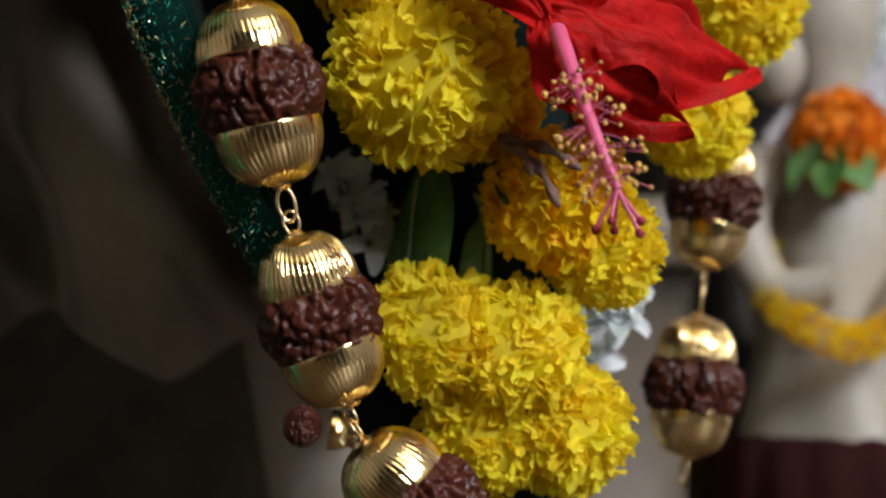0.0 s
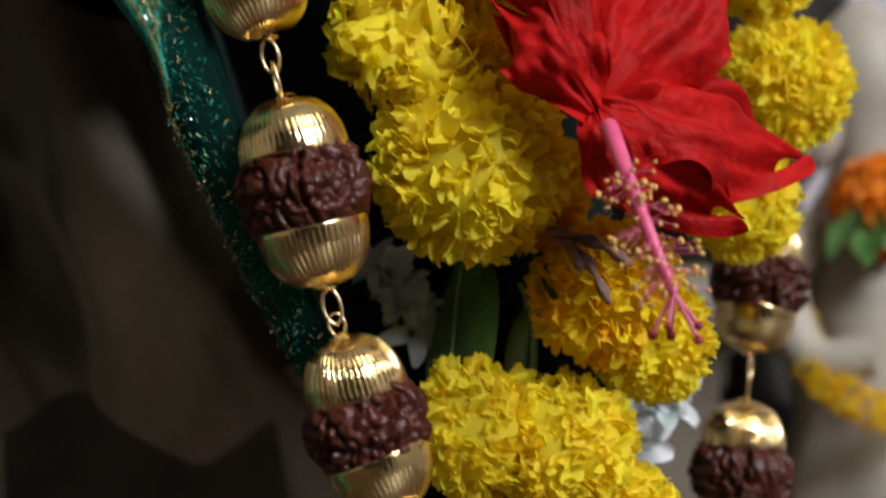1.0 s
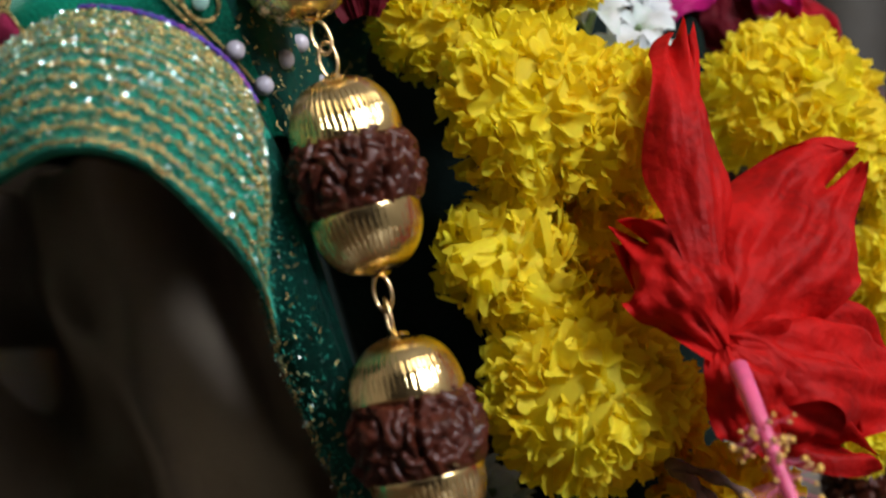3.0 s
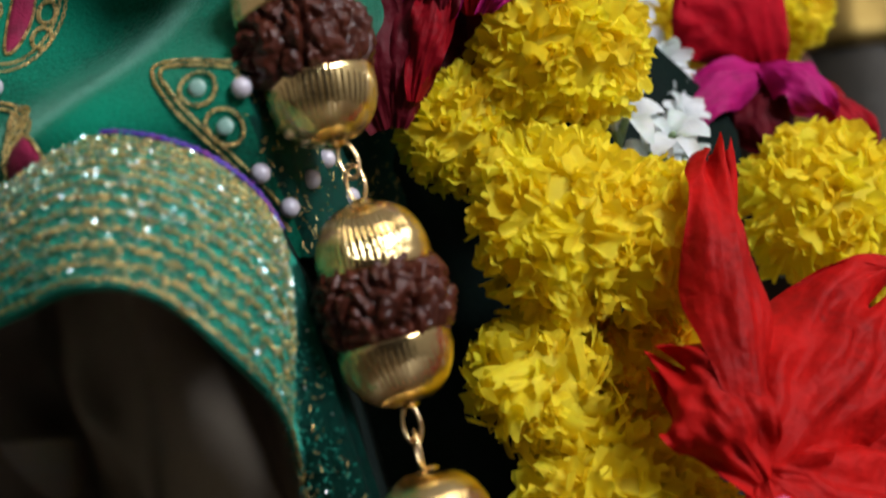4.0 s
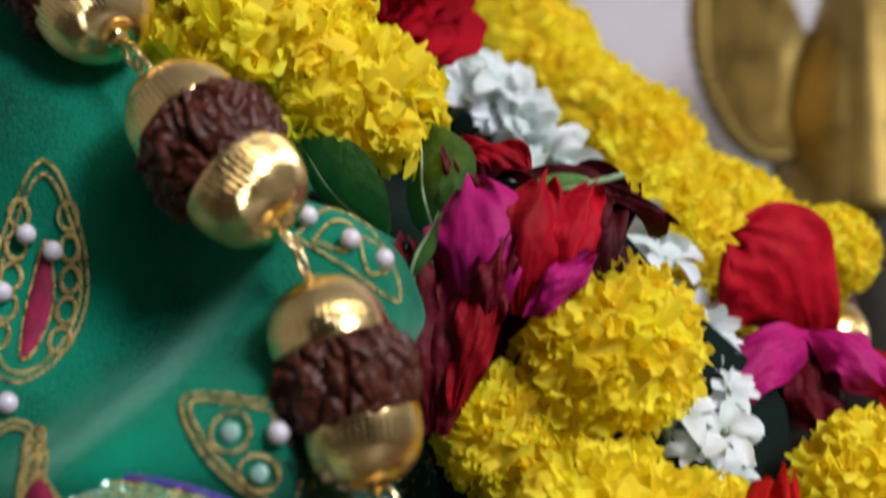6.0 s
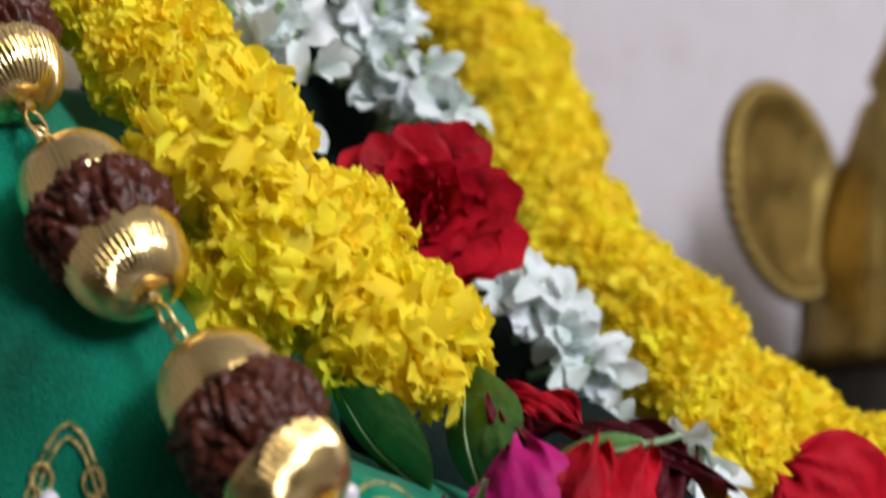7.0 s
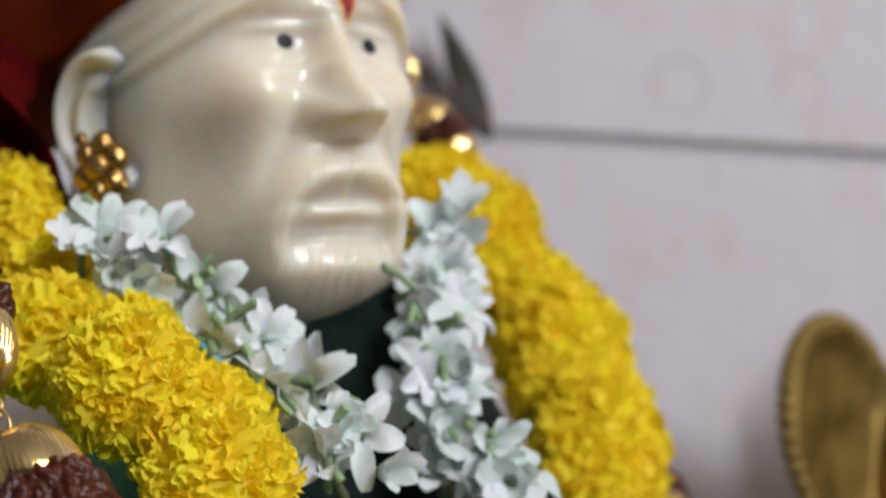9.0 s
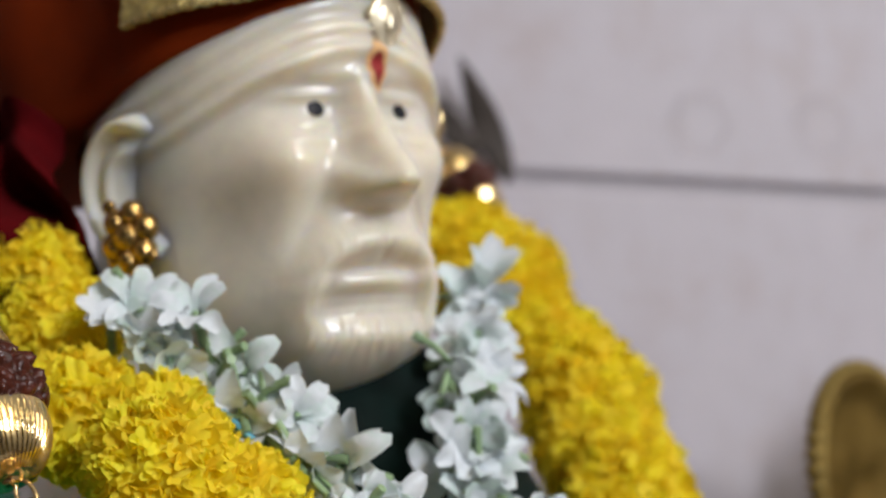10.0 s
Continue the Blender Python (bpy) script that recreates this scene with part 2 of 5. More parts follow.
# lap robe of the statue: shade put into a browner colour than MARBLE
LAPSHADE = material("shade_browned_lap", (0.42, 0.35, 0.26), rough=0.75, spec=0.2, vary=0.25, scale=30, fine=600, bump=0.15, bump_scale=500)
# dark green cloth, near black so its colour carries the shade of the gaps
DARK_SHADE_CLOTH = material("dark_green_shade_cloth", (0.0015, 0.008, 0.006), rough=0.9, spec=0.2, vary=0.5, scale=80, bump=0.3, bump_scale=900)
PALEGOLD = material("pale_gold", (0.86, 0.76, 0.55), rough=0.42, metal=1.0, vary=0.15, scale=300, bump=0.1, bump_scale=900)


# ---- room ----
def slab(name, lo, hi, mt, label, category):
    g = Geo()
    x0, y0, z0 = lo
    x1, y1, z1 = hi
    g.v = [(x0, y0, z0), (x1, y0, z0), (x1, y1, z0), (x0, y1, z0), (x0, y0, z1), (x1, y0, z1), (x1, y1, z1), (x0, y1, z1)]
    g.f = [(3, 2, 1, 0), (4, 5, 6, 7), (0, 1, 5, 4), (1, 2, 6, 5), (2, 3, 7, 6), (3, 0, 4, 7)]
    g.m = [0] * 6
    return tagged(new(name, g.mesh(name, [mt], False)), label, category, kind="structure")


# unseen floor, dark to cut bounce and deepen the cap reflections
slab("floor", (-1.6, -2.1, -0.75), (1.6, 1.4, -0.7), FLOORSTONE, "polished dark brown stone floor of the shrine room", "floor")
slab("ceiling", (-1.6, -2.1, 2.0), (1.6, 1.4, 2.05), PLASTER, "plain pale plaster ceiling", "ceiling")
# unseen side wall, toned to limit fill from the left
slab("wall_west", (-1.65, -2.1, -0.7), (-1.6, 1.4, 2.0), UMBER, "plain buff painted side wall", "wall")
# unseen wall, added dark so the caps mirror some contrast
slab("wall_south", (-1.6, -2.15, -0.7), (1.6, -2.1, 2.0), DARKWALL, "plain unseen wall, dark for contrast in the gold caps", "wall")
slab("wall_east", (1.6, -2.1, -0.7), (1.65, 1.4, 2.0), PLASTER, "plain pale plaster side wall", "wall")

# tiled back wall, turned 13 degrees about the upright
WALL = Matrix.Translation((-0.077, 0.80, 0.0)) @ Matrix.Rotation(radians(12), 4, "Z")
g = Geo()
g.grid([[WALL @ Vector((x, 0.005, z)) for x in (-1.9, 1.9)] for z in (-0.7, 2.0)][::-1])
g.grid([[WALL @ Vector((x, 0.06, z)) for x in (-1.9, 1.9)] for z in (-0.7, 2.0)])
wall_north = tagged(new("wall_north", g.mesh("wall_north", [GROUT], False)), "pale lilac-grey marble tiled wall with recessed joints", "wall", kind="structure")


def tile_mesh(w, h):
    g = Geo()
    b = 0.003
    rows = []
    for inset, y in ((0, 0.0045), (0, b), (b, 0.0)):
        rows.append([(-w / 2 + inset, y, -h / 2 + inset), (w / 2 - inset, y, -h / 2 + inset), (w / 2 - inset, y, h / 2 - inset), (-w / 2 + inset, y, h / 2 - inset)])
    g.grid(rows, wrap_u=True)
    o = len(g.v)
    g.v.extend(rows[-1])
    g.f.append((o, o + 1, o + 2, o + 3))
    g.m.append(0)
    return g.mesh("tile", [TILE], False)


TW, TH, JOINT = 0.60, 0.45, 0.006
tm = tile_mesh(TW - JOINT, TH - JOINT)
for i in range(-3, 4):
    for k in range(-3, 3):
        part("tile", tm, wall_north, WALL @ pose(i * TW + 0.15, 0, 0.707 + TH / 2 + k * TH))

# faint inlaid rosettes on the tiles
INLAY = material("pink_inlay", (0.480, 0.436, 0.455), rough=0.55, spec=0.2, vary=0.15, scale=60, bump=0.03, bump_scale=80)
for lx, z, r in ((0.101, 0.742, 0.016), (0.170, 0.745, 0.015)):
    ring = Geo().tube([(r * (1 + 0.10 * math.cos(6 * a)) * math.cos(a), 0, r * (1 + 0.10 * math.cos(6 * a)) * math.sin(a)) for a in np.linspace(0, 2 * math.pi, 49)[:-1]], 0.0016, 6, closed=True)
    ring.v = [(x, y * 0.12, q) for x, y, q in ring.v]
    part("inlay_ring", ring.mesh("inlay_ring", [INLAY]), wall_north, WALL @ pose(lx, 0.0, z), "faint pink inlaid rosette")

# dark cloth hung low on the wall
g = Geo()
g.grid([[WALL @ Vector((x, -0.02 - 0.006 * math.sin(x * 60 + 2 * math.sin(z * 9)), z)) for x in np.linspace(-0.9, 0.235, 120)] for z in np.linspace(0.10, 0.487, 12)])
thing("backcloth", "dark brown cloth hung along the wall behind the altar", "cloth", data=g.mesh("backcloth", [BACKCLOTH]))

# altar shelf under everything
slab("altar_top", (-0.9, -0.05, 0.06), (0.9, 0.72, 0.10), WOOD, "dark wooden altar shelf under the statues", "shelf")


# ---- statue: one plain mesh ----
HEAD = Matrix.Translation((-0.1438, 0.480, 0.6247)) @ Matrix(((-0.766, 0.643, 0, 0), (-0.643, -0.766, 0, 0), (0, 0, 1, 0), (0, 0, 0, 1))) @ Matrix.Rotation(radians(10), 4, "Y")


def bell(x, z, cx, cz, sx, sz):
    return math.exp(-((x - cx) / sx) ** 2 - ((z - cz) / sz) ** 2)


def relief(x, z):
    """How far the face stands out, in metres, x across and z up from the eye line."""
    ax = abs(x)
    d = 0.0
    # brow, sockets, eyes
    d += 0.0034 * bell(ax, z, 0.014, 0.0090, 0.015, 0.0042)
    d -= 0.0066 * bell(ax, z, 0.0130, -0.0005, 0.0098, 0.0066)
    d += 0.0046 * bell(ax, z, 0.0142, -0.0006, 0.0066, 0.0042)
    d += 0.0023 * bell(ax, z, 0.0142, 0.0036, 0.0080, 0.0012)
    d -= 0.0010 * bell(ax, z, 0.0142, 0.0062, 0.0085, 0.0010)
    d += 0.0016 * bell(ax, z, 0.0142, -0.0042, 0.0072, 0.0011)
    d += 0.0011 * bell(ax, z, 0.0150, -0.0080, 0.0085, 0.0026)
    d -= 0.0006 * bell(ax, z, 0.0150, -0.0115, 0.0095, 0.0018)
    # nose
    s = max(0.0, min(1.0, (0.006 - z) / 0.030))
    half = 0.0046 + 0.0034 * s
    drop = smooth(-0.0290, -0.0236, z)
    d += (0.0032 + 0.0135 * s ** 1.15) * math.exp(-(ax / half) ** 2.9) * drop * smooth(0.016, 0.002, z)
    d += 0.0026 * bell(ax, z, 0.0, -0.0205, 0.0056, 0.0056) * drop
    d += 0.0066 * bell(ax, z, 0.0094, -0.0210, 0.0036, 0.0044) * drop
    # cheekbones, hollow cheeks and raised side whiskers
    d += 0.0074 * bell(ax, z, 0.0258, -0.0140, 0.0108, 0.0100)
    d -= 0.0080 * bell(ax, z, 0.0345, -0.0330, 0.0080, 0.0180)
    d += 0.0016 * bell(ax, z, 0.0300, -0.0560, 0.0080, 0.0120)
    fold = ax - (0.0115 + 0.55 * (-0.020 - z))
    d -= 0.0026 * math.exp(-(fold / 0.0030) ** 2) * smooth(-0.044, -0.032, z) * smooth(-0.016, -0.023, z)
    # drooping moustache like an upturned U, lip in its hollow, combed beard below
    strands = math.sin(x * 1900 + 2.5 * math.sin(z * 330 + x * 120)) + 0.6 * math.sin(x * 3300 + 90 * z)
    q = ((ax / 0.0205) ** 2.6 + (max(0.0, z + 0.0570) / 0.0205) ** 2.6) ** (1 / 2.6)
    d += (0.0054 + 0.00010 * strands) * math.exp(-((q - 1) / 0.24) ** 2) * smooth(-0.076, -0.060, z)
    d -= 0.0016 * smooth(0.92, 0.70, q) * smooth(-0.062, -0.054, z)
    d -= 0.0011 * math.exp(-(x / 0.0016) ** 2) * smooth(-0.043, -0.040, z) * smooth(-0.031, -0.035, z)
    d += 0.0034 * bell(ax, z + 3.0 * ax * ax, 0.0, -0.0468, 0.0140, 0.0023)
    d -= 0.0014 * bell(ax, z + 3.0 * ax * ax, 0.0, -0.0432, 0.0150, 0.0012)
    for c in (0.0502, 0.0526, 0.0550):
        d -= 0.0005 * bell(ax, z, 0.0, -c, 0.0150, 0.0007)
    d += (0.0044 + 0.00018 * strands) * math.exp(-(ax / 0.0195) ** 5) * smooth(-0.0785, -0.0610, z) * smooth(-0.0515, -0.0630, z)
    # wound head cloth, swept down towards the ears
    up = z + 9.0 * ax * ax
    wrap = smooth(0.0105, 0.0145, up)
    d += 0.0022 * wrap
    for c, w in ((0.0155, 0.0022), (0.0215, 0.0026), (0.0285, 0.0030), (0.036, 0.003)):
        d += 0.0030 * math.exp(-((up - c) / w) ** 2)
    return d


def head_point(az, el, lift=0.0):
    """az from the face's middle, el up, both in radians."""
    ce = math.copysign(abs(math.cos(el)) ** (0.86 if el > 0 else 0.69), math.cos(el))
    x = 0.0475 * ce * math.sin(az)
    y = 0.0580 * ce * math.cos(az)
    z = 0.0790 * math.copysign(abs(math.sin(el)) ** 0.94, math.sin(el))
    jaw = smooth(0.0, -0.07, z)
    x *= 1 - 0.04 * jaw
    y += 0.006 * jaw * smooth(-0.01, 0.04, y)
    front = smooth(0.004, 0.030, y)
    y += (relief(x, z) + lift) * front
    up = z + 9.0 * x * x
    if front < 1:
        k = 1 - front
        for c in (0.0155, 0.0215, 0.0285, 0.036):
            r = 1 + 0.045 * math.exp(-((up - c) / 0.0028) ** 2) * k
            x, y = x * r, y * r
    return Vector((x, y, z))


def on_face(x, z, lift):
    """The point of the face at x, z, found along its depth."""
    el = math.asin(max(-1, min(1, math.copysign((abs(z) / 0.079) ** (1 / 0.94), z))))
    ce = math.cos(el) ** (0.86 if el > 0 else 0.69)
    az = math.asin(max(-1, min(1, x / (0.0475 * ce * (1 - 0.04 * smooth(0.0, -0.07, z))))))
    return head_point(az, el, lift)


g = Geo()
NA, NE = 300, 240
rows = []
for i in range(NE + 1):
    el = -math.pi / 2 + math.pi * i / NE
    row = []
    for j in range(NA):
        u = (j / NA) * 2 - 1
        row.append(HEAD @ head_point(math.pi * (0.55 * u + 0.45 * u ** 3), el))
    rows.append(row)
g.grid(rows, 0, wrap_u=True)
# pupils and forehead mark
def spot(cx, cz, rx, rz, mat, lift, point=0.0):
    rows = []
    for k in range(7):
        row = []
        for j in range(20):
            a = 2 * math.pi * j / 20
            zz = math.sin(a)
            taper = 1 - point * max(0.0, -zz) * 0.75
            row.append(HEAD @ on_face(cx + rx * k / 6 * math.cos(a) * taper, cz + rz * k / 6 * zz * (1.25 if zz < 0 and point else 1), lift))
        rows.append(row)
    g.grid(rows, mat, wrap_u=True)
spot(0.0130, -0.0002, 0.0025, 0.0021, 1, 0.0003)
spot(-0.0142, -0.0002, 0.0025, 0.0021, 1, 0.0003)
spot(-0.0040, 0.0105, 0.0035, 0.0070, 3, 0.0003)
spot(-0.0040, 0.0100, 0.0023, 0.0040, 2, 0.0007, 0.6)
# ears
for side in (1, -1):
    E = HEAD @ pose(0.0450 * side, 0.0115, -0.0130 if side > 0 else -0.024, 0, 10 * side, 23 * side)
    rows = []
    for k in range(25):
        r = k / 24
        row = []
        for j in range(48):
            a = 2 * math.pi * j / 48
            y, z = 0.0170 * r * math.cos(a), 0.0215 * r * math.sin(a)
            y += 0.002 * (z / 0.02) ** 2 - (0.003 if z < 0 else 0) * (z / 0.02) ** 2
            rim = math.exp(-((r - 0.86) / 0.13) ** 2) * (1 if math.sin(a) > -0.75 else 0.6) * (0.25 + 0.75 * smooth(0.75, 0.1, math.cos(a)))
            bowl = math.exp(-((y - 0.002) / 0.006) ** 2 - ((z + 0.001) / 0.010) ** 2)
            lobe = math.exp(-((y - 0.001) / 0.006) ** 2 - ((z + 0.016) / 0.006) ** 2)
            fold = math.exp(-((r - 0.50) / 0.11) ** 2) * smooth(0.5, -0.2, math.cos(a)) * smooth(-0.9, -0.3, math.sin(a))
            h = 0.003 + 0.0040 * rim + 0.0020 * fold - 0.0030 * bowl + 0.003 * lobe - 0.0048 * r * smooth(0.25, 0.95, math.cos(a))
            if r > 0.93:
                h -= 0.010 * (r - 0.93) / 0.07
            row.append(E @ Vector((side * h, y, z)))
        rows.append(row)
    g.grid(rows, 0, wrap_u=True)
# neck, shoulders and seated body under the cloth
rows = []
for c, ra, rb in (((-0.158, 0.492, 0.60), 0.035, 0.040), ((-0.165, 0.50, 0.55), 0.036, 0.042), ((-0.168, 0.505, 0.52), 0.050, 0.050), ((-0.165, 0.51, 0.49), 0.085, 0.065), ((-0.14, 0.51, 0.44), 0.100, 0.060)):
    row = []
    for j in range(64):
        a = 2 * math.pi * j / 64
        q = Vector((ra * math.cos(a), rb * math.sin(a), 0))
        row.append(Vector(c) + Matrix.Rotation(radians(40), 3, "Z") @ q)
    rows.append(row)
g.grid(rows, 0, wrap_u=True)


def drape(x, z):
    """The cloth over the crossed leg: soft hanging folds."""
    y = 0.478 + 0.04 * smooth(0.20, 0.34, z)
    y -= 0.026 * math.sin(x * 88 + 2.4 * math.sin(z * 20 + 0.6))
    y -= 0.010 * math.sin(x * 190 + z * 60 + 1.0)
    sag = z - (0.245 - 0.80 * (x + 0.14))
    y -= 0.016 * math.exp(-(sag / 0.012) ** 2) + 0.012 * math.exp(-((sag - 0.05) / 0.011) ** 2)
    return y


# shin and foot under the robe
g.tube(catmull([(-0.045, 0.52, 0.24), (-0.040, 0.52, 0.20), (-0.033, 0.51, 0.15), (-0.030, 0.50, 0.105)], 30), lambda s: 0.026 - 0.006 * s, 28)
g.tube(catmull([(-0.20, 0.53, 0.30), (-0.19, 0.53, 0.20), (-0.185, 0.52, 0.105)], 30), lambda s: 0.030 - 0.006 * s, 28)
statue = thing("seated_statue", "cream polished marble statue of a seated bearded figure on the altar", "statue", data=g.mesh("seated_statue", [MARBLE, INK, VERMILION, SANDAL]))

# robe over the lap, hanging in soft folds, its marble browned for shade
xs = np.linspace(-0.30, 0.02, 130)
hem = [0.212 + 0.020 * abs(math.sin(x * 44 + 0.5)) - 0.10 * (x + 0.12) for x in xs]
g = Geo()
g.grid([[(x, drape(x, h + (0.36 - h) * k / 100), h + (0.36 - h) * k / 100) for x, h in zip(xs, hem)] for k in range(101)])
g.grid([[(x, drape(x, h) + 0.006 * k, h + 0.003 * k) for x, h in zip(xs, hem)] for k in range(4)][::-1])
thing("shaded_lap", "statue's robe in soft folds over the lap, browned to stand for shade", "cloth", data=g.mesh("shaded_lap", [LAPSHADE]))

# dark seat under the statue
def seat_ring(inset, z):
    return [(-0.11 + (0.22 - inset) * math.copysign(abs(math.cos(a)) ** 0.25, math.cos(a)), 0.66 + (0.10 - inset) * math.copysign(abs(math.sin(a)) ** 0.25, math.sin(a)), z) for a in np.linspace(0, 2 * math.pi, 64, endpoint=False)]


seat = thing("stone_seat", "dark carved seat behind the legs of the statue", "seat")
g = Geo()
g.grid([seat_ring(i, z) for i, z in ((0.008, 0.10), (0.008, 0.115), (0.016, 0.122), (0.016, 0.232), (0.010, 0.238), (0.010, 0.242))], wrap_u=True)
part("seat_block", g.mesh("seat_block", [SEATSTONE]), seat)
g = Geo()
g.grid([seat_ring(i, z) for i, z in ((0.05, 0.2425), (0.002, 0.2425), (0.0, 0.246), (0.0, 0.262), (0.004, 0.268), (0.012, 0.27), (0.09, 0.27))], wrap_u=True)
part("seat_slab", g.mesh("seat_slab", [SEATSTONE]), seat)

# turban of saffron cloth
BAND = HEAD @ pose(0, -0.004, 0.004, 11, 2, 0)
g = Geo()
prof = [(0.0, 1.00), (0.004, 1.015), (0.011, 1.03), (0.020, 1.05), (0.032, 1.08), (0.045, 1.08), (0.058, 1.03), (0.068, 0.90), (0.075, 0.65), (0.078, 0.3), (0.079, 0.02)]


def turban_point(a, h, k, off=0.0):
    w = 1 + 0.012 * math.sin(7 * a + h * 190) + 0.010 * math.sin(3 * a - h * 120)
    s, c = math.sin(a), math.cos(a)
    full = 1 + 0.30 * smooth(0.2, -0.5, c) * smooth(0.0, 0.6, s) * smooth(0.957, 0.99, k)
    low = 0.0035 * max(0.0, s) * smooth(0.05, 0.0, h)
    return BAND @ Vector(((0.0500 * k * w + off) * s * full, (0.0660 * k * w + off) * c * full, 0.012 + h - low))


g.grid([[turban_point(2 * math.pi * j / 140, prof[0][0], 0.955) for j in range(140)]] + [[turban_point(2 * math.pi * j / 140, h, k) for j in range(140)] for h, k in prof], 0, wrap_u=True)
turban = thing("turban", "saffron orange cloth turban wrapped round the statue's head", "turban", data=g.mesh("turban", [SAFFRON]))
# gold brocade border laid round the turban
def band_height(deg, i):
    return max(0.0035, 0.0035 + 0.00022 * (deg - 30)) + 0.024 * i / 8


g = Geo()
rows = []
for i in range(9):
    rows.append([turban_point(radians(-150 + 213 * j / 219), band_height(-150 + 213 * j / 219, i), 1.075, 0.0022 + 0.0012 * (i in (0, 1, 7, 8)) + 0.0006 * math.sin(j * 0.9) * math.sin(i * 1.6)) for j in range(220)])
g.grid(rows, 0)
band = thing("turban_band", "gold brocade band tied round the saffron turban", "band", data=g.mesh("turban_band", [BROCADE]))
for i in (0, 8):
    part("cord", Geo().tube([turban_point(radians(-150 + 213 * j / 159), band_height(-150 + 213 * j / 159, i), 1.075, 0.0034) for j in range(160)], 0.0011, 8, turns=60, flute=0.25).mesh("cord", [ZARI]), band)
# red cloth behind the head
g = Geo()
rows = []
for v in np.linspace(0, 1, 40):
    rows.append([(-0.262 + 0.081 * u - 0.012 * v + 0.004 * math.sin(v * 6), 0.428 + 0.008 * math.sin(u * 21 + v * 5) + 0.004 * math.sin(v * 17 + u * 6) + 0.02 * u * u, 0.568 + 0.054 * v + 0.006 * math.sin(u * 9)) for u in np.linspace(0, 1, 60)])
g.grid(rows)
g.grid([[(x, y + 0.002, z) for x, y, z in row] for row in rows][::-1])
thing("red_cloth", "dark red cloth hanging in folds beside the turban", "cloth", data=g.mesh("red_cloth", [REDCLOTH]))

# pendant on the forehead
pendant = thing("forehead_pendant", "small gold teardrop pendant hanging from the turban", "pendant")
M = HEAD @ pose(-0.0080, 0.0605, 0.0235, -10, -10, 8)
g = Geo()
rows = []
for k in range(9):
    r = k / 8
    row = []
    for j in range(40):
        a = 2 * math.pi * j / 40
        zz = math.sin(a)
        wx = 0.0058 * (1 - 0.8 * max(0.0, -zz) ** 1.5)
        row.append(M @ Vector((wx * r * math.cos(a), 0.0022 * (1 - r * r) + 0.0010 * math.exp(-((r - 0.85) / 0.1) ** 2), 0.0085 * r * zz * (1.15 if zz < 0 else 0.8))))
    rows.append(row)
g.grid(rows, 0, wrap_u=True)
part("plate", g.mesh("plate", [PALEGOLD]), pendant)
rim = []
for j in range(30):
    a = 2 * math.pi * j / 30
    zz = math.sin(a)
    wx = 0.0058 * (1 - 0.8 * max(0.0, -zz) ** 1.5)
    rim.append((wx * math.cos(a), 0.0008, 0.0085 * zz * (1.15 if zz < 0 else 0.8)))
g = Geo()
for p in rim:
    g.ball(M @ Vector(p), 0.00062, 0, 8)
part("beaded_rim", g.mesh("beaded_rim", [PALEGOLD]), pendant)
part("drop", Geo().ball(M @ Vector((0, 0.0022, -0.0008)), 0.0018, 0, 14, (0.7, 0.5, 1.7)).mesh("drop", [PALEGOLD]), pendant)

# earring
earring = thing("earring", "ornate gold flower earring clipped on the marble ear lobe", "earring")
EAR = HEAD @ pose(0.0505, 0.0160, -0.0275, 0, 0, 32) @ Matrix.Scale(1.02, 4)
for k in range(6):
    a = 2 * math.pi * k / 6 + 0.3
    c = EAR @ Vector((0.0015, 0.0052 * math.cos(a), 0.0062 * math.sin(a) + 0.0005))
    part("petal_boss", Geo().ball(c, 0.0040, 0, 12, (0.9, 1, 1)).mesh("petal_boss", [BRONZE]), earring)
part("center_boss", Geo().ball(EAR @ Vector((0.0028, 0, 0.0005)), 0.0042, 0, 14).mesh("center_boss", [BRONZE]), earring)
part("stud", Geo().ball(EAR @ Vector((0.001, -0.006, 0.0095)), 0.0020, 0, 12).mesh("stud", [BRONZE]), earring)
for k in range(5):
    part("drop", Geo().ball(EAR @ Vector((0.002, 0.0065 - 0.003 * k, -0.0085 + 0.0008 * (k - 2) ** 2)), 0.0017, 0, 10).mesh("drop", [BRONZE]), earring)


# ---- green robe ----
def robe_line(z):
    """Where the velvet starts to fall back beside the necklace."""
    lean = -0.0665 - (0.825 if z > 0.3955 else 0.37) * (z - 0.3955)
    return lean - 0.014 + 0.026 * smooth(0.362, 0.390, z) - 0.017 * smooth(0.404, 0.416, z)


def robe_y(x, z):
    """Depth of the velvet over chest and arm; it falls back under the necklace."""
    y = 0.334 + 0.10 * max(0.0, z - 0.42)
    y -= 0.024 * math.exp(-((z - 0.358) / 0.020) ** 2 - ((x + 0.085) / 0.05) ** 2)
    edge = x - (-0.083 + 0.55 * (z - 0.385) - 9.0 * (z - 0.385) ** 2)
    y -= 0.0060 * smooth(-0.008, 0.006, edge) * smooth(0.045, 0.02, abs(z - 0.378)) * smooth(0.05, 0.02, edge)
    y += 0.007 * smooth(0.004, -0.016, edge) * smooth(0.040, 0.02, abs(z - 0.385)) * smooth(-0.034, -0.016, edge)
    y += 0.003 * math.sin(x * 70 + z * 90) + 0.0015 * math.sin(x * 160 - z * 60)
    y += 0.075 * smooth(0.0, 0.022, x - robe_line(z))
    return y


robe = thing("green_robe", "emerald green velvet robe with gold embroidery, pearls and a sequinned cuff", "robe")
zs = np.linspace(0.335, 0.485, 90)
g = Geo()
def robe_row(z, off):
    end = robe_line(z) + 0.022
    return [(x, robe_y(x, z) + off, z) for x in np.linspace(-0.23, end, 140)]


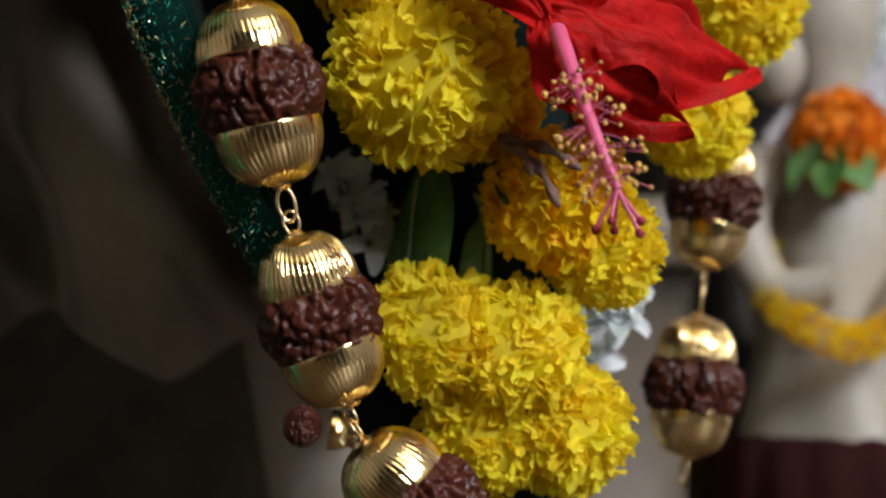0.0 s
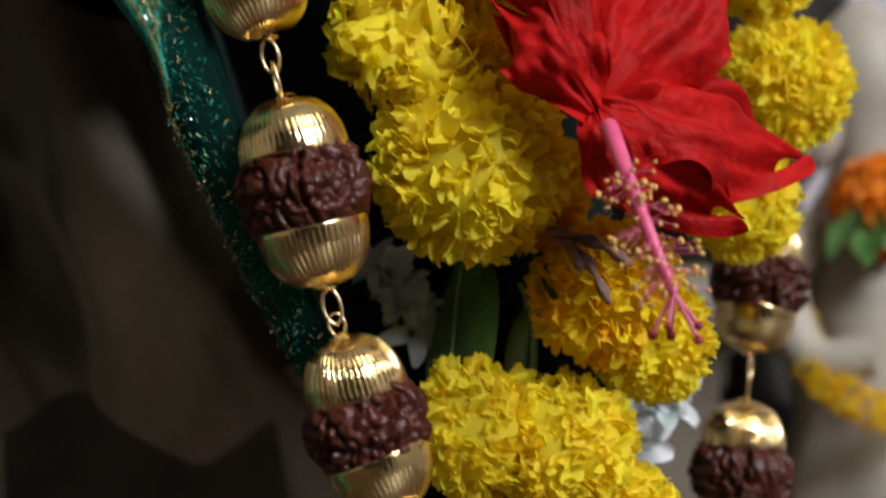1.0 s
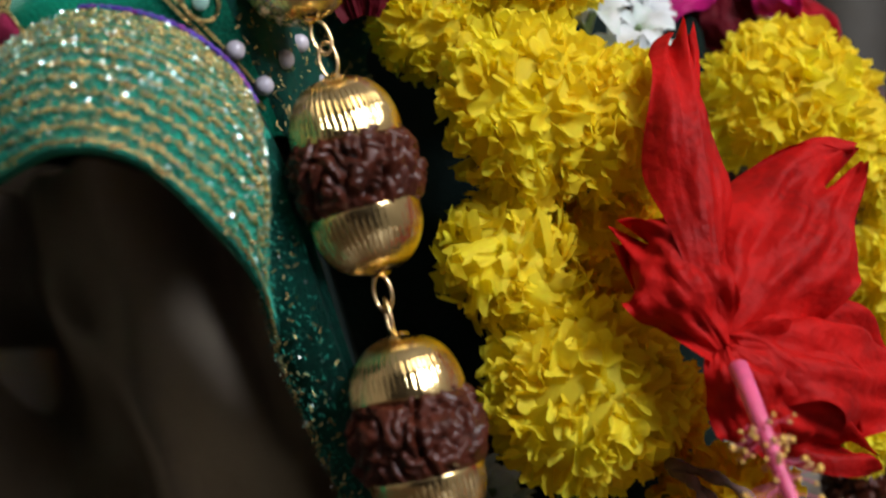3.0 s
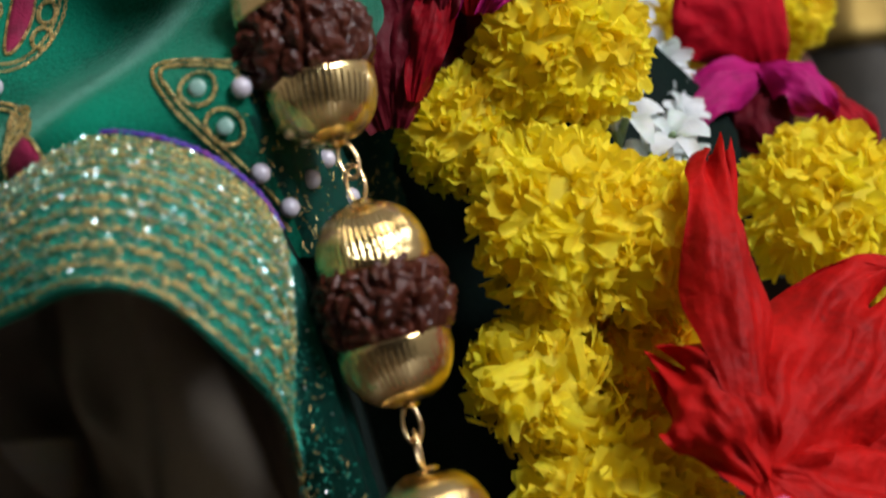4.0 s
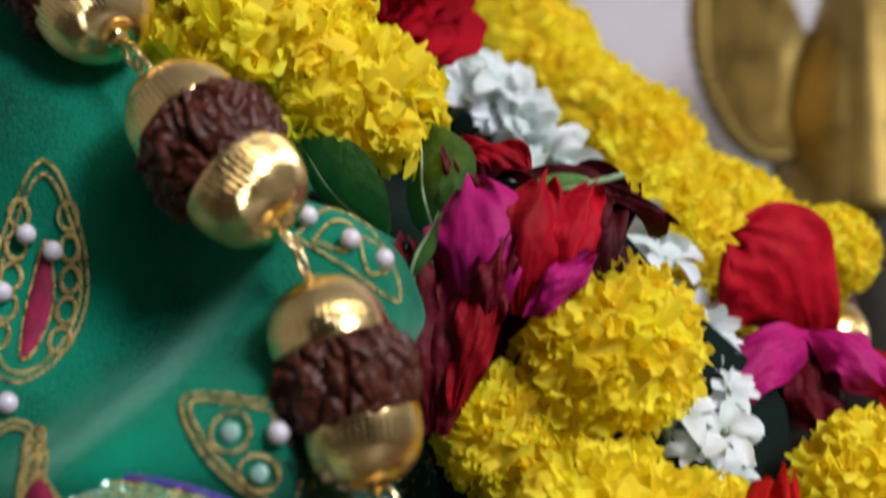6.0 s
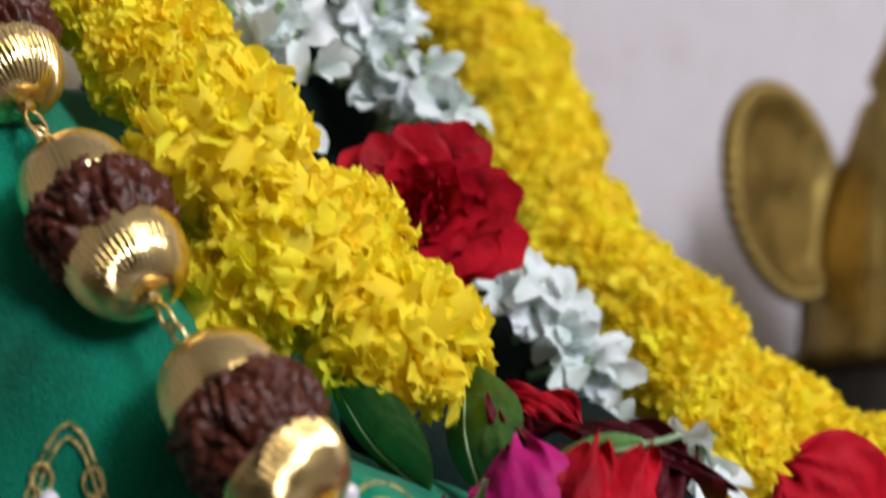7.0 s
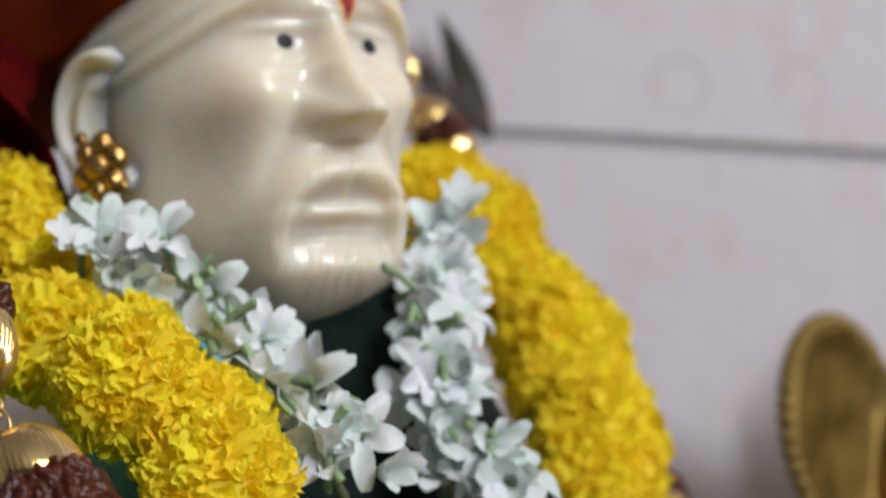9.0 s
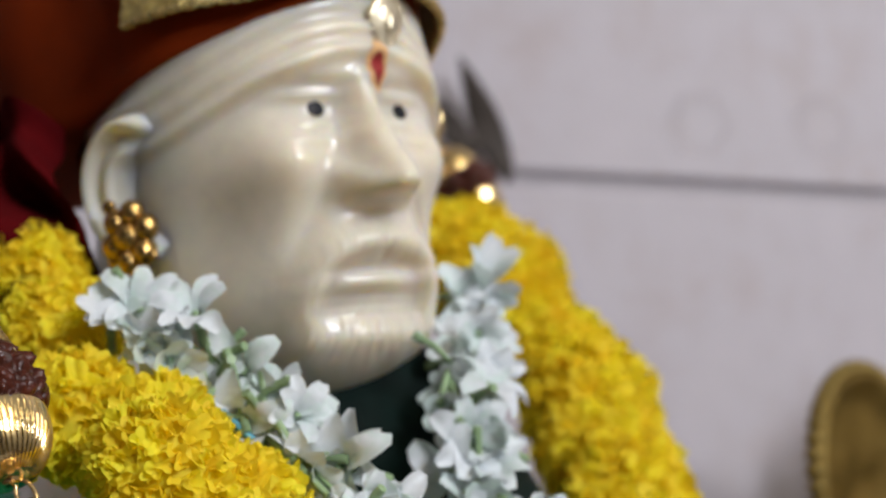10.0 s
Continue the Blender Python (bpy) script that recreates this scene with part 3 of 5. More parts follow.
g.grid([robe_row(z, 0) for z in zs])
g.grid([robe_row(z, 0.003) for z in zs][::-1])


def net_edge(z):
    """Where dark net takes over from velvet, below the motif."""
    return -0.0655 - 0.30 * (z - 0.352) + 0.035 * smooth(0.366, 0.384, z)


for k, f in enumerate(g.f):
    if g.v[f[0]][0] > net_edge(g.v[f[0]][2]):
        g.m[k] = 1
part("velvet_panel", g.mesh("velvet_panel", [VELVET, DARK_SHADE_NET]), robe)
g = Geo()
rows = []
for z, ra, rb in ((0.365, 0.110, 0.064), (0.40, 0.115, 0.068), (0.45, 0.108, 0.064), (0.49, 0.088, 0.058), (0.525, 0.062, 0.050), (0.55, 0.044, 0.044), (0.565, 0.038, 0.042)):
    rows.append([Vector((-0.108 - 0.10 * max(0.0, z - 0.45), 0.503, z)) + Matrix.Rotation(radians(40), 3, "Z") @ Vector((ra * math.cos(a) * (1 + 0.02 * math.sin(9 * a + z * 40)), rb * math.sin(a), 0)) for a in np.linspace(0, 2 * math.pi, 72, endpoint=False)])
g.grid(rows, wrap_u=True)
# chest between the garlands: shade put into the cloth colour
part("chest_panel", g.mesh("chest_panel", [DARK_SHADE_CLOTH]), robe)
# the robe closes over the shoulder and round the arm
g = Geo()
top = robe_row(0.485, 0)
g.grid([[Vector(p).lerp(Vector((p[0] - 0.01, 0.49, 0.525)), k / 8) for p in top] for k in range(9)])
side = [robe_row(z, 0)[0] for z in zs]
g.grid([[Vector(p).lerp(Vector((-0.225, 0.56, p[2])), k / 8) for p in side] for k in range(9)])
part("shoulder_panel", g.mesh("shoulder_panel", [VELVET]), robe)
# dark lower robe behind flowers; its hidden lower part blocks light from the lap
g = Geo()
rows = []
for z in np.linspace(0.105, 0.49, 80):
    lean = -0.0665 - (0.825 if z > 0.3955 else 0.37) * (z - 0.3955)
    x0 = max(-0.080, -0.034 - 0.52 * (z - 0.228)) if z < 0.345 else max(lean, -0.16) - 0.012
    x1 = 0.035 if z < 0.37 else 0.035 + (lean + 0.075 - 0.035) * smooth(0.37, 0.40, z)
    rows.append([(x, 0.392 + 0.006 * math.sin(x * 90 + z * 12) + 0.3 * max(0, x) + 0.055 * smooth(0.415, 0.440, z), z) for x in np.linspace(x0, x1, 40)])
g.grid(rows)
part("under_cloth", g.mesh("under_cloth", [DARK_SHADE_CLOTH]), robe, label="dark green cloth hanging behind the flowers, run down unseen to block light")

CORD = [(-0.150, 0.335, 0.336), (-0.134, 0.325, 0.3422), (-0.1148, 0.316, 0.3475), (-0.0995, 0.310, 0.3541), (-0.0866, 0.3065, 0.3538), (-0.073, 0.3075, 0.349), (-0.0631, 0.3135, 0.3393), (-0.0555, 0.316, 0.3184), (-0.048, 0.318, 0.2936), (-0.04, 0.32, 0.2697), (-0.0285, 0.322, 0.2453)]
EDGE = [(-0.145, 0.325, 0.308), (-0.1264, 0.310, 0.3159), (-0.1054, 0.295, 0.3216), (-0.0912, 0.287, 0.3254), (-0.0782, 0.287, 0.3236), (-0.0676, 0.293, 0.315), (-0.0611, 0.312, 0.3043), (-0.0577, 0.333, 0.2846), (-0.0499, 0.342, 0.2677), (-0.0415, 0.346, 0.2525), (-0.0321, 0.35, 0.2357)]
NS, NV = 240, 36
cc, ec = catmull(CORD, NS), catmull(EDGE, NS)


def cuff(i, v, off=0.0):
    """Point of the cuff: i along it, v from the cord to the lip."""
    a, b = cc[i], ec[i]
    j = min(i + 1, NS - 1)
    t = (cc[j] - cc[max(i - 1, 0)]).normalized()
    n = t.cross((b - a).normalized()).normalized()
    if n.y > 0:
        n = -n
    return a.lerp(b, v) + n * (0.006 * math.sin(math.pi * v) + off)


g = Geo()
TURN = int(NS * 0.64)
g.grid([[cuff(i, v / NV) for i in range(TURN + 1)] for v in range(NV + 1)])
# past TURN the strip turns away; its shade is put into the colour
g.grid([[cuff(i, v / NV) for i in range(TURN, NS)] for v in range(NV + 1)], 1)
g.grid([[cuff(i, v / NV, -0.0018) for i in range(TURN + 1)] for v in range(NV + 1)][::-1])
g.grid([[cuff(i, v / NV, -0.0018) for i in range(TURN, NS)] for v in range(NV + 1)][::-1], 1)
cuffpart = part("cuff", g.mesh("cuff", [LACE, DARK_SHADE_NET]), robe, label="green net cuff with rows of gold thread and sequins")
# sleeve's dark inside
g = Geo()
g.grid([[cuff(i, 1.0, -0.0018).lerp(Vector((-0.13, 0.43, 0.31)), k / 10 * 0.012) for i in range(NS)] for k in range(11)])
part("sleeve_lining", g.mesh("sleeve_lining", [VELVET]), robe, label="shaded green lining inside the sleeve")
rng = random.Random(6)
for row in range(13):
    v = 0.03 + 0.97 * row / 12
    g = Geo()
    i = 2.0
    while i < NS * (0.61 + 0.02 * math.sin(v * 37)):
        k = int(i)
        c = cuff(k, v + rng.uniform(-0.012, 0.012), 0.0003 + 0.0003 * rng.random())
        t = (cuff(min(k + 1, NS - 1), v) - cuff(k - 1, v)).normalized()
        m = aim(c, t + Vector((rng.uniform(-0.6, 0.6), 0, rng.uniform(-0.6, 0.6))))
        g.add(Geo().ball((0, 0, 0), 0.00055 * rng.uniform(0.8, 1.25), 0, 6, (0.75, 0.75, 1.5)), m)
        i += rng.uniform(0.85, 1.35)
    tagged(part("gold_braid", g.mesh("gold_braid", [ZARI]), cuffpart, label="row of knotted gold thread"), kind="stuff")
part("lip_binding", Geo().tube([cuff(i, 1.0) for i in range(TURN)], 0.0008, 7).mesh("lip_binding", [LACE]), cuffpart)
# lip past TURN takes the same shade colour
part("lip_binding", Geo().tube([cuff(i, 1.0) for i in range(TURN - 1, NS)], 0.0007, 7).mesh("lip_binding", [DARK_SHADE_NET]), cuffpart)
part("edge_thread", Geo().tube([cuff(i, 1.0, 0.0009) for i in range(NS)], 0.00036, 6, turns=70, flute=0.4).mesh("edge_thread", [ZARI]), cuffpart, label="gold thread along the sleeve edge")
part("violet_cord", Geo().tube([cuff(i, -0.02, 0.0008) for i in range(int(NS * 0.62))], 0.0006, 8, turns=45, flute=0.3).mesh("violet_cord", [VIOLET]), robe, label="twisted violet and crimson cord")
rng = random.Random(5)
g, gl = Geo(), Geo()
for k in range(3000):
    i, v = int(rng.random() ** 1.3 * (NS - 2)), min(0.97, max(0.03, rng.gauss(0.5, 0.22)))
    if i > NS * 0.66 and rng.random() < 0.93:
        continue
    c = cuff(i, v, 0.0009 + 0.0004 * rng.random())
    n = (Vector((rng.uniform(-0.7, 0.7), -1, rng.uniform(-0.4, 0.9)))).normalized()
    m = aim(c, n)
    r = rng.uniform(0.00013, 0.00030)
    o = len(g.v)
    g.v.extend(tuple(m @ Vector((r * math.cos(a), r * math.sin(a), 0.0))) for a in np.linspace(0, 2 * math.pi, 7)[:-1])
    g.f.append(tuple(range(o, o + 6)))
    g.m.append(0)
for k in range(2300):
    i, v = int(rng.random() ** 1.1 * (NS - 2)), rng.random() * 0.96 + 0.02
    if i > TURN and rng.random() < 0.65:
        continue
    c = cuff(i, v, 0.0004 + 0.0005 * rng.random())
    m = aim(c, Vector((rng.uniform(-1, 1), -0.8, rng.uniform(-1, 1))), rng.uniform(0, 6))
    o = len(g.v)
    g.v.extend(tuple(m @ Vector(q)) for q in ((-0.0006, -0.00016, 0), (0.0006, -0.00016, 0), (0.0006, 0.00016, 0), (-0.0006, 0.00016, 0)))
    g.f.append((o, o + 1, o + 2, o + 3))
    g.m.append(1)
tagged(part("sequin_scatter", g.mesh("sequin_scatter", [SEQUIN, ZARI], False), cuffpart, label="scattered silver sequins"), kind="stuff")
# unseen panel added beyond the sleeve to keep light off the lap
g = Geo()
rows = []
for k in range(28):
    z = 0.335 - 0.232 * k / 27
    rows.append([(-0.300 + 0.165 * u, 0.318 - 0.012 * math.sin(u * 16 + z * 8) + 0.03 * u * (1 - u), z) for u in np.linspace(0, 1, 50)])
g.grid(rows)
g.grid([[(x, y + 0.003, z) for x, y, z in row] for row in rows][::-1])
part("unseen_sleeve_blocker", g.mesh("unseen_sleeve_blocker", [VELVET]), robe)
# loose tufts of net thread
for k in range(18000):
    i, v = rng.randrange(NS - 1), 1 - rng.random() ** 1.5
    if i > TURN and rng.random() < 0.8:
        continue
    c = cuff(i, v, 0.0003)
    d = Vector((rng.uniform(-1, 1), rng.uniform(-1, 0.1), rng.uniform(-1, 1))).normalized() * rng.uniform(0.0008, 0.0020)
    side = d.orthogonal().normalized() * 0.00014
    o = len(gl.v)
    gl.v.extend((tuple(c - side), tuple(c + side), tuple(c + d)))
    gl.f.append((o, o + 1, o + 2))
    gl.m.append(0)
tagged(part("net_fringe", gl.mesh("net_fringe", [LACE], False), cuffpart, label="frayed green net threads"), kind="stuff")


# inner edge of the robe behind the cuff, shade put into its colour
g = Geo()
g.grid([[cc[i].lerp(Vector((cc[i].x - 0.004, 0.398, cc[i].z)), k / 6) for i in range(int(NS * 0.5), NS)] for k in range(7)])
part("inner_edge", g.mesh("inner_edge", [DARK_SHADE_CLOTH]), robe, label="inner edge of the robe, darkened to stand for shade")
nap = Geo()
for k in range(16000):
    x, z = rng.uniform(-0.150, -0.035), rng.uniform(0.342, 0.455)
    if x > min(robe_line(z) + 0.018, net_edge(z)):
        continue
    c = Vector((x, robe_y(x, z) + 0.0002, z))
    d = Vector((rng.uniform(-0.6, 0.6), -1, rng.uniform(-1.0, 0.2))).normalized() * rng.uniform(0.0005, 0.0011)
    s = d.orthogonal().normalized() * 0.00010
    o = len(nap.v)
    nap.v.extend((tuple(c - s), tuple(c + s), tuple(c + d)))
    nap.f.append((o, o + 1, o + 2))
    nap.m.append(0)
tagged(part("velvet_nap", nap.mesh("velvet_nap", [VELVET], False), robe, label="short fuzzy nap of the green velvet"), kind="stuff")


net = Geo()
for k in range(420):
    z = rng.uniform(0.336, 0.376)
    x = rng.uniform(net_edge(z), min(-0.040, robe_line(z) + 0.020))
    c = Vector((x, robe_y(x, z) - 0.0003, z))
    d = Vector((rng.uniform(-1, 1), -0.2, rng.uniform(-1, 1))).normalized() * rng.uniform(0.0006, 0.0016)
    q = d.orthogonal().normalized() * 0.00016
    o = len(net.v)
    net.v.extend((tuple(c - q), tuple(c + q), tuple(c + d + q), tuple(c + d - q)))
    net.f.append((o, o + 1, o + 2, o + 3))
    net.m.append(0)
tagged(part("net_glitter", net.mesh("net_glitter", [ZARI], False), robe, label="specks of gold thread in dark net"), kind="stuff")


def on_robe(x, z, off=0.0008):
    return Vector((x, robe_y(x, z) - off, z))


def stitch(outline, closed=True, n=90, r=0.00021):
    """Two crossing strands of gold thread along the outline, like a fine chain."""
    pts = catmull([on_robe(x, z) for x, z in outline] + ([on_robe(*outline[0])] if closed else []), n * 3)
    pts = [on_robe(p.x, p.z, 0.0006) for p in pts]
    g = Geo()
    for s in (1, -1):
        run = []
        for i, p in enumerate(pts):
            t = (pts[min(i + 1, len(pts) - 1)] - pts[max(i - 1, 0)]).normalized()
            side = t.cross(Vector((0, 1, 0))).normalized()
            run.append(p + side * (1.5 * r * s * math.sin(i * 0.85)) + Vector((0, -0.5 * r * s * math.cos(i * 0.85), 0)))
        g.tube(run, r * 0.62, 5)
    return part("gold_stitching", g.mesh("gold_stitching", [ZARI]), robe)


def almond(cx, cz, w, h, tilt=0.0):
    out = []
    for k in range(14):
        a = 2 * math.pi * k / 14 + math.pi / 2
        x, z = w * math.cos(a) * (1 - 0.45 * max(0, math.sin(a))), h * math.sin(a)
        out.append((cx + x * math.cos(tilt) - z * math.sin(tilt), cz + x * math.sin(tilt) + z * math.cos(tilt)))
    return out


def crimson_patch(cx, cz, w, h, tilt=0.0):
    ring = almond(cx, cz, w, h, tilt)
    g = Geo()
    g.grid([[on_robe(cx + (x - cx) * k / 6, cz + (z - cz) * k / 6, 0.0016 - 0.0012 * (k / 6) ** 4) for x, z in ring] for k in range(7)], wrap_u=True)
    part("applique", g.mesh("applique", [CRIMSON]), robe, label="crimson velvet applique patch")
    stitch(ring)


def pearl(x, z, r=0.0020):
    part("pearl", Geo().ball((0, 0, 0), r, 0, 18).mesh("pearl", [PEARL]), robe, Matrix.Translation(on_robe(x, z, r * 0.8)), "round white pearl bead")


def motif(cx, cz, w, h, tilt, patch=True):
    stitch(almond(cx, cz, w, h, tilt))
    stitch(almond(cx, cz - 0.0004, w * 0.86, h * 0.9, tilt))
    for s in (-1, 1):
        for k in range(5):
            zz = -0.6 + 0.28 * k
            rr = w * 0.2
            x0, z0 = s * w * 0.60 * (1 - 0.35 * max(0, zz)), zz * h
            c = (cx + x0 * math.cos(tilt) - z0 * math.sin(tilt), cz + x0 * math.sin(tilt) + z0 * math.cos(tilt))
            stitch([(c[0] + rr * math.cos(a), c[1] + rr * 1.3 * math.sin(a)) for a in np.linspace(0, 2 * math.pi, 8)[:-1]], n=26, r=0.00026)
    if patch:
        crimson_patch(cx, cz - h * 0.25, w * 0.26, h * 0.55, tilt)


motif(-0.1195, 0.3945, 0.0098, 0.0215, radians(-3))
pearl(-0.1223, 0.4020)
pearl(-0.1172, 0.3988)
pearl(-0.1265, 0.3908)
pearl(-0.1205, 0.3690)
motif(-0.118, 0.3560, 0.010, 0.0100, radians(8), patch=False)
crimson_patch(-0.1085, 0.3500, 0.0045, 0.0062, radians(8))
stitch([(-0.0700, 0.3683), (-0.0770, 0.3695), (-0.0825, 0.3701), (-0.0858, 0.3690), (-0.0852, 0.3662), (-0.0835, 0.3634), (-0.0794, 0.3582), (-0.0721, 0.3510), (-0.0679, 0.3463), (-0.0627, 0.3395)], False, 120)
stitch([(-0.0700, 0.3671), (-0.0770, 0.3683), (-0.0822, 0.3688), (-0.0841, 0.3682), (-0.0836, 0.3660), (-0.0820, 0.3638), (-0.0780, 0.3588), (-0.0708, 0.3517), (-0.0664, 0.3470), (-0.0640, 0.3440)], False, 120)
stitch([(-0.0760 + 0.0034 * math.cos(a), 0.3631 + 0.0034 * math.sin(a)) for a in np.linspace(0, 2 * math.pi, 10)[:-1]], n=44)
stitch([(-0.0714 + 0.0032 * math.cos(a), 0.3563 + 0.0030 * math.sin(a)) for a in np.linspace(0, 2 * math.pi, 10)[:-1]], n=44)
g = Geo().ball((0, 0, 0), 0.0017, 0, 16, (1, 0.4, 1))
part("jewel", g.mesh("jewel", [JEWEL]), robe, Matrix.Translation(on_robe(-0.0760, 0.3631, 0.0006)))
part("jewel", g.mesh("jewel", [JEWEL]), robe, Matrix.Translation(on_robe(-0.0714, 0.3563, 0.0006)))
for p in ((-0.0665, 0.3490), (-0.0622, 0.3435), (-0.0588, 0.3498), (-0.0555, 0.3420), (-0.0575, 0.3560), (-0.0540, 0.3500), (-0.0680, 0.3630), (-0.0584, 0.3992), (-0.0668, 0.4040), (-0.0525, 0.3960)):
    pearl(*p)
stitch([(-0.0690, 0.4000), (-0.0632, 0.4060), (-0.0570, 0.4040), (-0.0515, 0.3960), (-0.0500, 0.3880), (-0.0580, 0.3930)], n=90)
stitch([(-0.0655, 0.3990 + 0.0), (-0.0620, 0.4030), (-0.0585, 0.4020), (-0.0590, 0.3970)], n=44)
stitch([(-0.0570, 0.4000), (-0.0540, 0.3990), (-0.0520, 0.3940), (-0.0550, 0.3930)], n=44)
for s in (-1, 1):
    stitch([(-0.160 + 0.01 * s, 0.43), (-0.155 + 0.012 * s, 0.41), (-0.16 + 0.008 * s, 0.385)], False, 60)


# ---- bead necklace ----
def seed_mesh(k):
    """A lumpy seed with deep wandering valleys and five clefts from pole to pole."""
    g = Geo()
    rows = []
    off = Vector((k * 3.7, k * 1.3, 5.1))
    for i in range(71):
        th = math.pi * (0.14 + 0.72 * i / 70)
        row = []
        for j in range(180):
            a = 2 * math.pi * j / 180
            d = Vector((math.sin(th) * math.cos(a), math.sin(th) * math.sin(a), math.cos(th)))
            p = Vector((d.x, d.y, d.z * 0.75)) * 2.6 + off
            p += 0.25 * noise.noise_vector(p * 1.3)
            l1 = min(1.0, abs(noise.noise(p * 1.25)) * 3.8) ** 0.8
            l2 = min(1.0, abs(noise.noise(p * 2.5 + Vector((7, 3, 1)))) * 3.0) ** 0.7
            cleft = abs(math.sin(2.5 * (a + 0.14 * math.sin(3 * th + k))))
            h = 0.0022 * l1 + 0.0011 * l2 - 0.0022 * math.exp(-(cleft / 0.10) ** 2) + 0.0006 * math.exp(-((cleft - 0.24) / 0.10) ** 2) + 0.0002 * noise.noise(p * 8)
            r = 0.0103 + h * math.sin(th) ** 0.5
            row.append((r * d.x, r * d.y, 0.0128 * d.z))
        rows.append(row)
    return g.grid(rows, 0, wrap_u=True).mesh("seed", [SEED])


def cap_mesh(k):
    """Tall dome cap with a plain rim and fine engraved lines that fade on one side."""
    r = random.Random(k)
    ph, lean = r.uniform(0, 6), r.choice((-160, 120, 200))
    prof = [(0.0100, -0.0002), (0.0104, -0.0005), (0.0108, -0.0004), (0.0109, 0.0000), (0.01085, 0.0010)]
    for i in range(1, 21):
        a = math.pi / 2 * i / 20.5
        prof.append((0.0108 * math.cos(a) ** 0.80, 0.0012 + 0.0112 * math.sin(a)))

    def ripple(a, rad, h):
        cut = max(0.0, math.cos(52 * a + lean * h * 3)) ** 4
        return -0.00032 * cut * (0.30 + 0.70 * smooth(-0.3, 0.3, math.cos(a - ph))) * smooth(0.0015, 0.004, rad) * smooth(0.0006, 0.0016, h)

    g = Geo().lathe(prof, 728, 0, None, ripple)
    g.lathe([(0.0024, 0.0117), (0.0020, 0.0127), (0.0011, 0.0132), (0.0002, 0.0133)], 20)
    return g.mesh("cap", [GOLD])


def oval_ring(a, b, r):
    return Geo().tube([(a * math.cos(t), 0, b * math.sin(t)) for t in np.linspace(0, 2 * math.pi, 29)[:-1]], r, 8, closed=True).mesh("link_ring", [WIRE])


SEEDS, CAPS = [seed_mesh(k) for k in range(4)], [cap_mesh(k) for k in range(4)]
RING = oval_ring(0.0017, 0.0030, 0.00042)
mala = thing("rudraksha_mala", "necklace of brown rudraksha seeds with ribbed gold caps on rings", "necklace")


def strand(joints, seed):
    r = random.Random(seed)
    J = [Vector(j) for j in joints]
    for k in range(len(J) - 1):
        a, b = J[k], J[k + 1]
        ax = (b - a).normalized()
        c = (a + b) / 2
        spin = r.uniform(0, 6.28)
        sz = min(1.0, (b - a).length / 0.046) * r.uniform(0.98, 1.02) * (1.06 if a.z > 0.38 else 1.0)
        bead = part("bead", SEEDS[r.randrange(4)], mala, aim(c, ax, spin, sz))
        part("cap", CAPS[r.randrange(4)], bead, Matrix.Translation((0, 0, 0.0066)) @ pose(0, 0, 0, r.uniform(-6, 6), r.uniform(-6, 6), r.uniform(0, 360)), "ribbed polished gold cap")
        part("cap", CAPS[r.randrange(4)], bead, Matrix.Translation((0, 0, -0.0066)) @ pose(0, 0, 0, 180 + r.uniform(-6, 6), r.uniform(-6, 6), r.uniform(0, 360)), "ribbed polished gold cap")
        top = (b - a).length / 2 / sz + 0.0011
        for s in (1, -1):
            m = Matrix.Translation((0, 0, s * (0.0192 + top) / 2)) @ Matrix.Rotation(r.uniform(0, 3.1), 4, "Z") @ Matrix.Diagonal((1, 1, (top - 0.0192) / 0.0060, 1))
            part("link_ring", RING, bead, m, "thin gold wire ring")


strand([(0.012, 0.323, 0.172), (-0.0155, 0.321, 0.2085), (-0.0272, 0.320, 0.250), (-0.0385, 0.320, 0.2995), (-0.0490, 0.317, 0.3485), (-0.0665, 0.3145, 0.3955), (-0.0990, 0.3250, 0.4330), (-0.1300, 0.3380, 0.4725), (-0.1580, 0.350, 0.5145), (-0.1880, 0.362, 0.5560)], 3)
strand([(0.0660, 0.428, 0.182), (0.0728, 0.430, 0.2335), (0.0800, 0.432, 0.2830), (0.0870, 0.436, 0.3320), (0.0680, 0.452, 0.3800), (0.038, 0.490, 0.422), (0.014, 0.524, 0.460), (-0.0065, 0.560, 0.4925), (-0.0220, 0.590, 0.5260), (-0.0370, 0.604, 0.5640), (-0.0590, 0.620, 0.6010), (-0.0789, 0.632, 0.6386), (-0.1045, 0.632, 0.6725), (-0.1300, 0.632, 0.7070)], 8)


charm = thing("bead_charm", "small dark bead charm with a gold cap hanging behind the necklace", "charm")
part("charm_bead", SEEDS[1], charm, aim((-0.0300, 0.362, 0.2045), (0.9, 0, -0.15), 0, 0.36))
part("charm_cap", CAPS[0], charm, aim((-0.0235, 0.362, 0.2035), (0.9, 0, -0.15), 0, 0.42), "gold charm cap")
part("charm_cap", CAPS[1], charm, aim((-0.0180, 0.362, 0.2030), (-0.9, 0, 0.15), 0, 0.34), "gold charm cap")

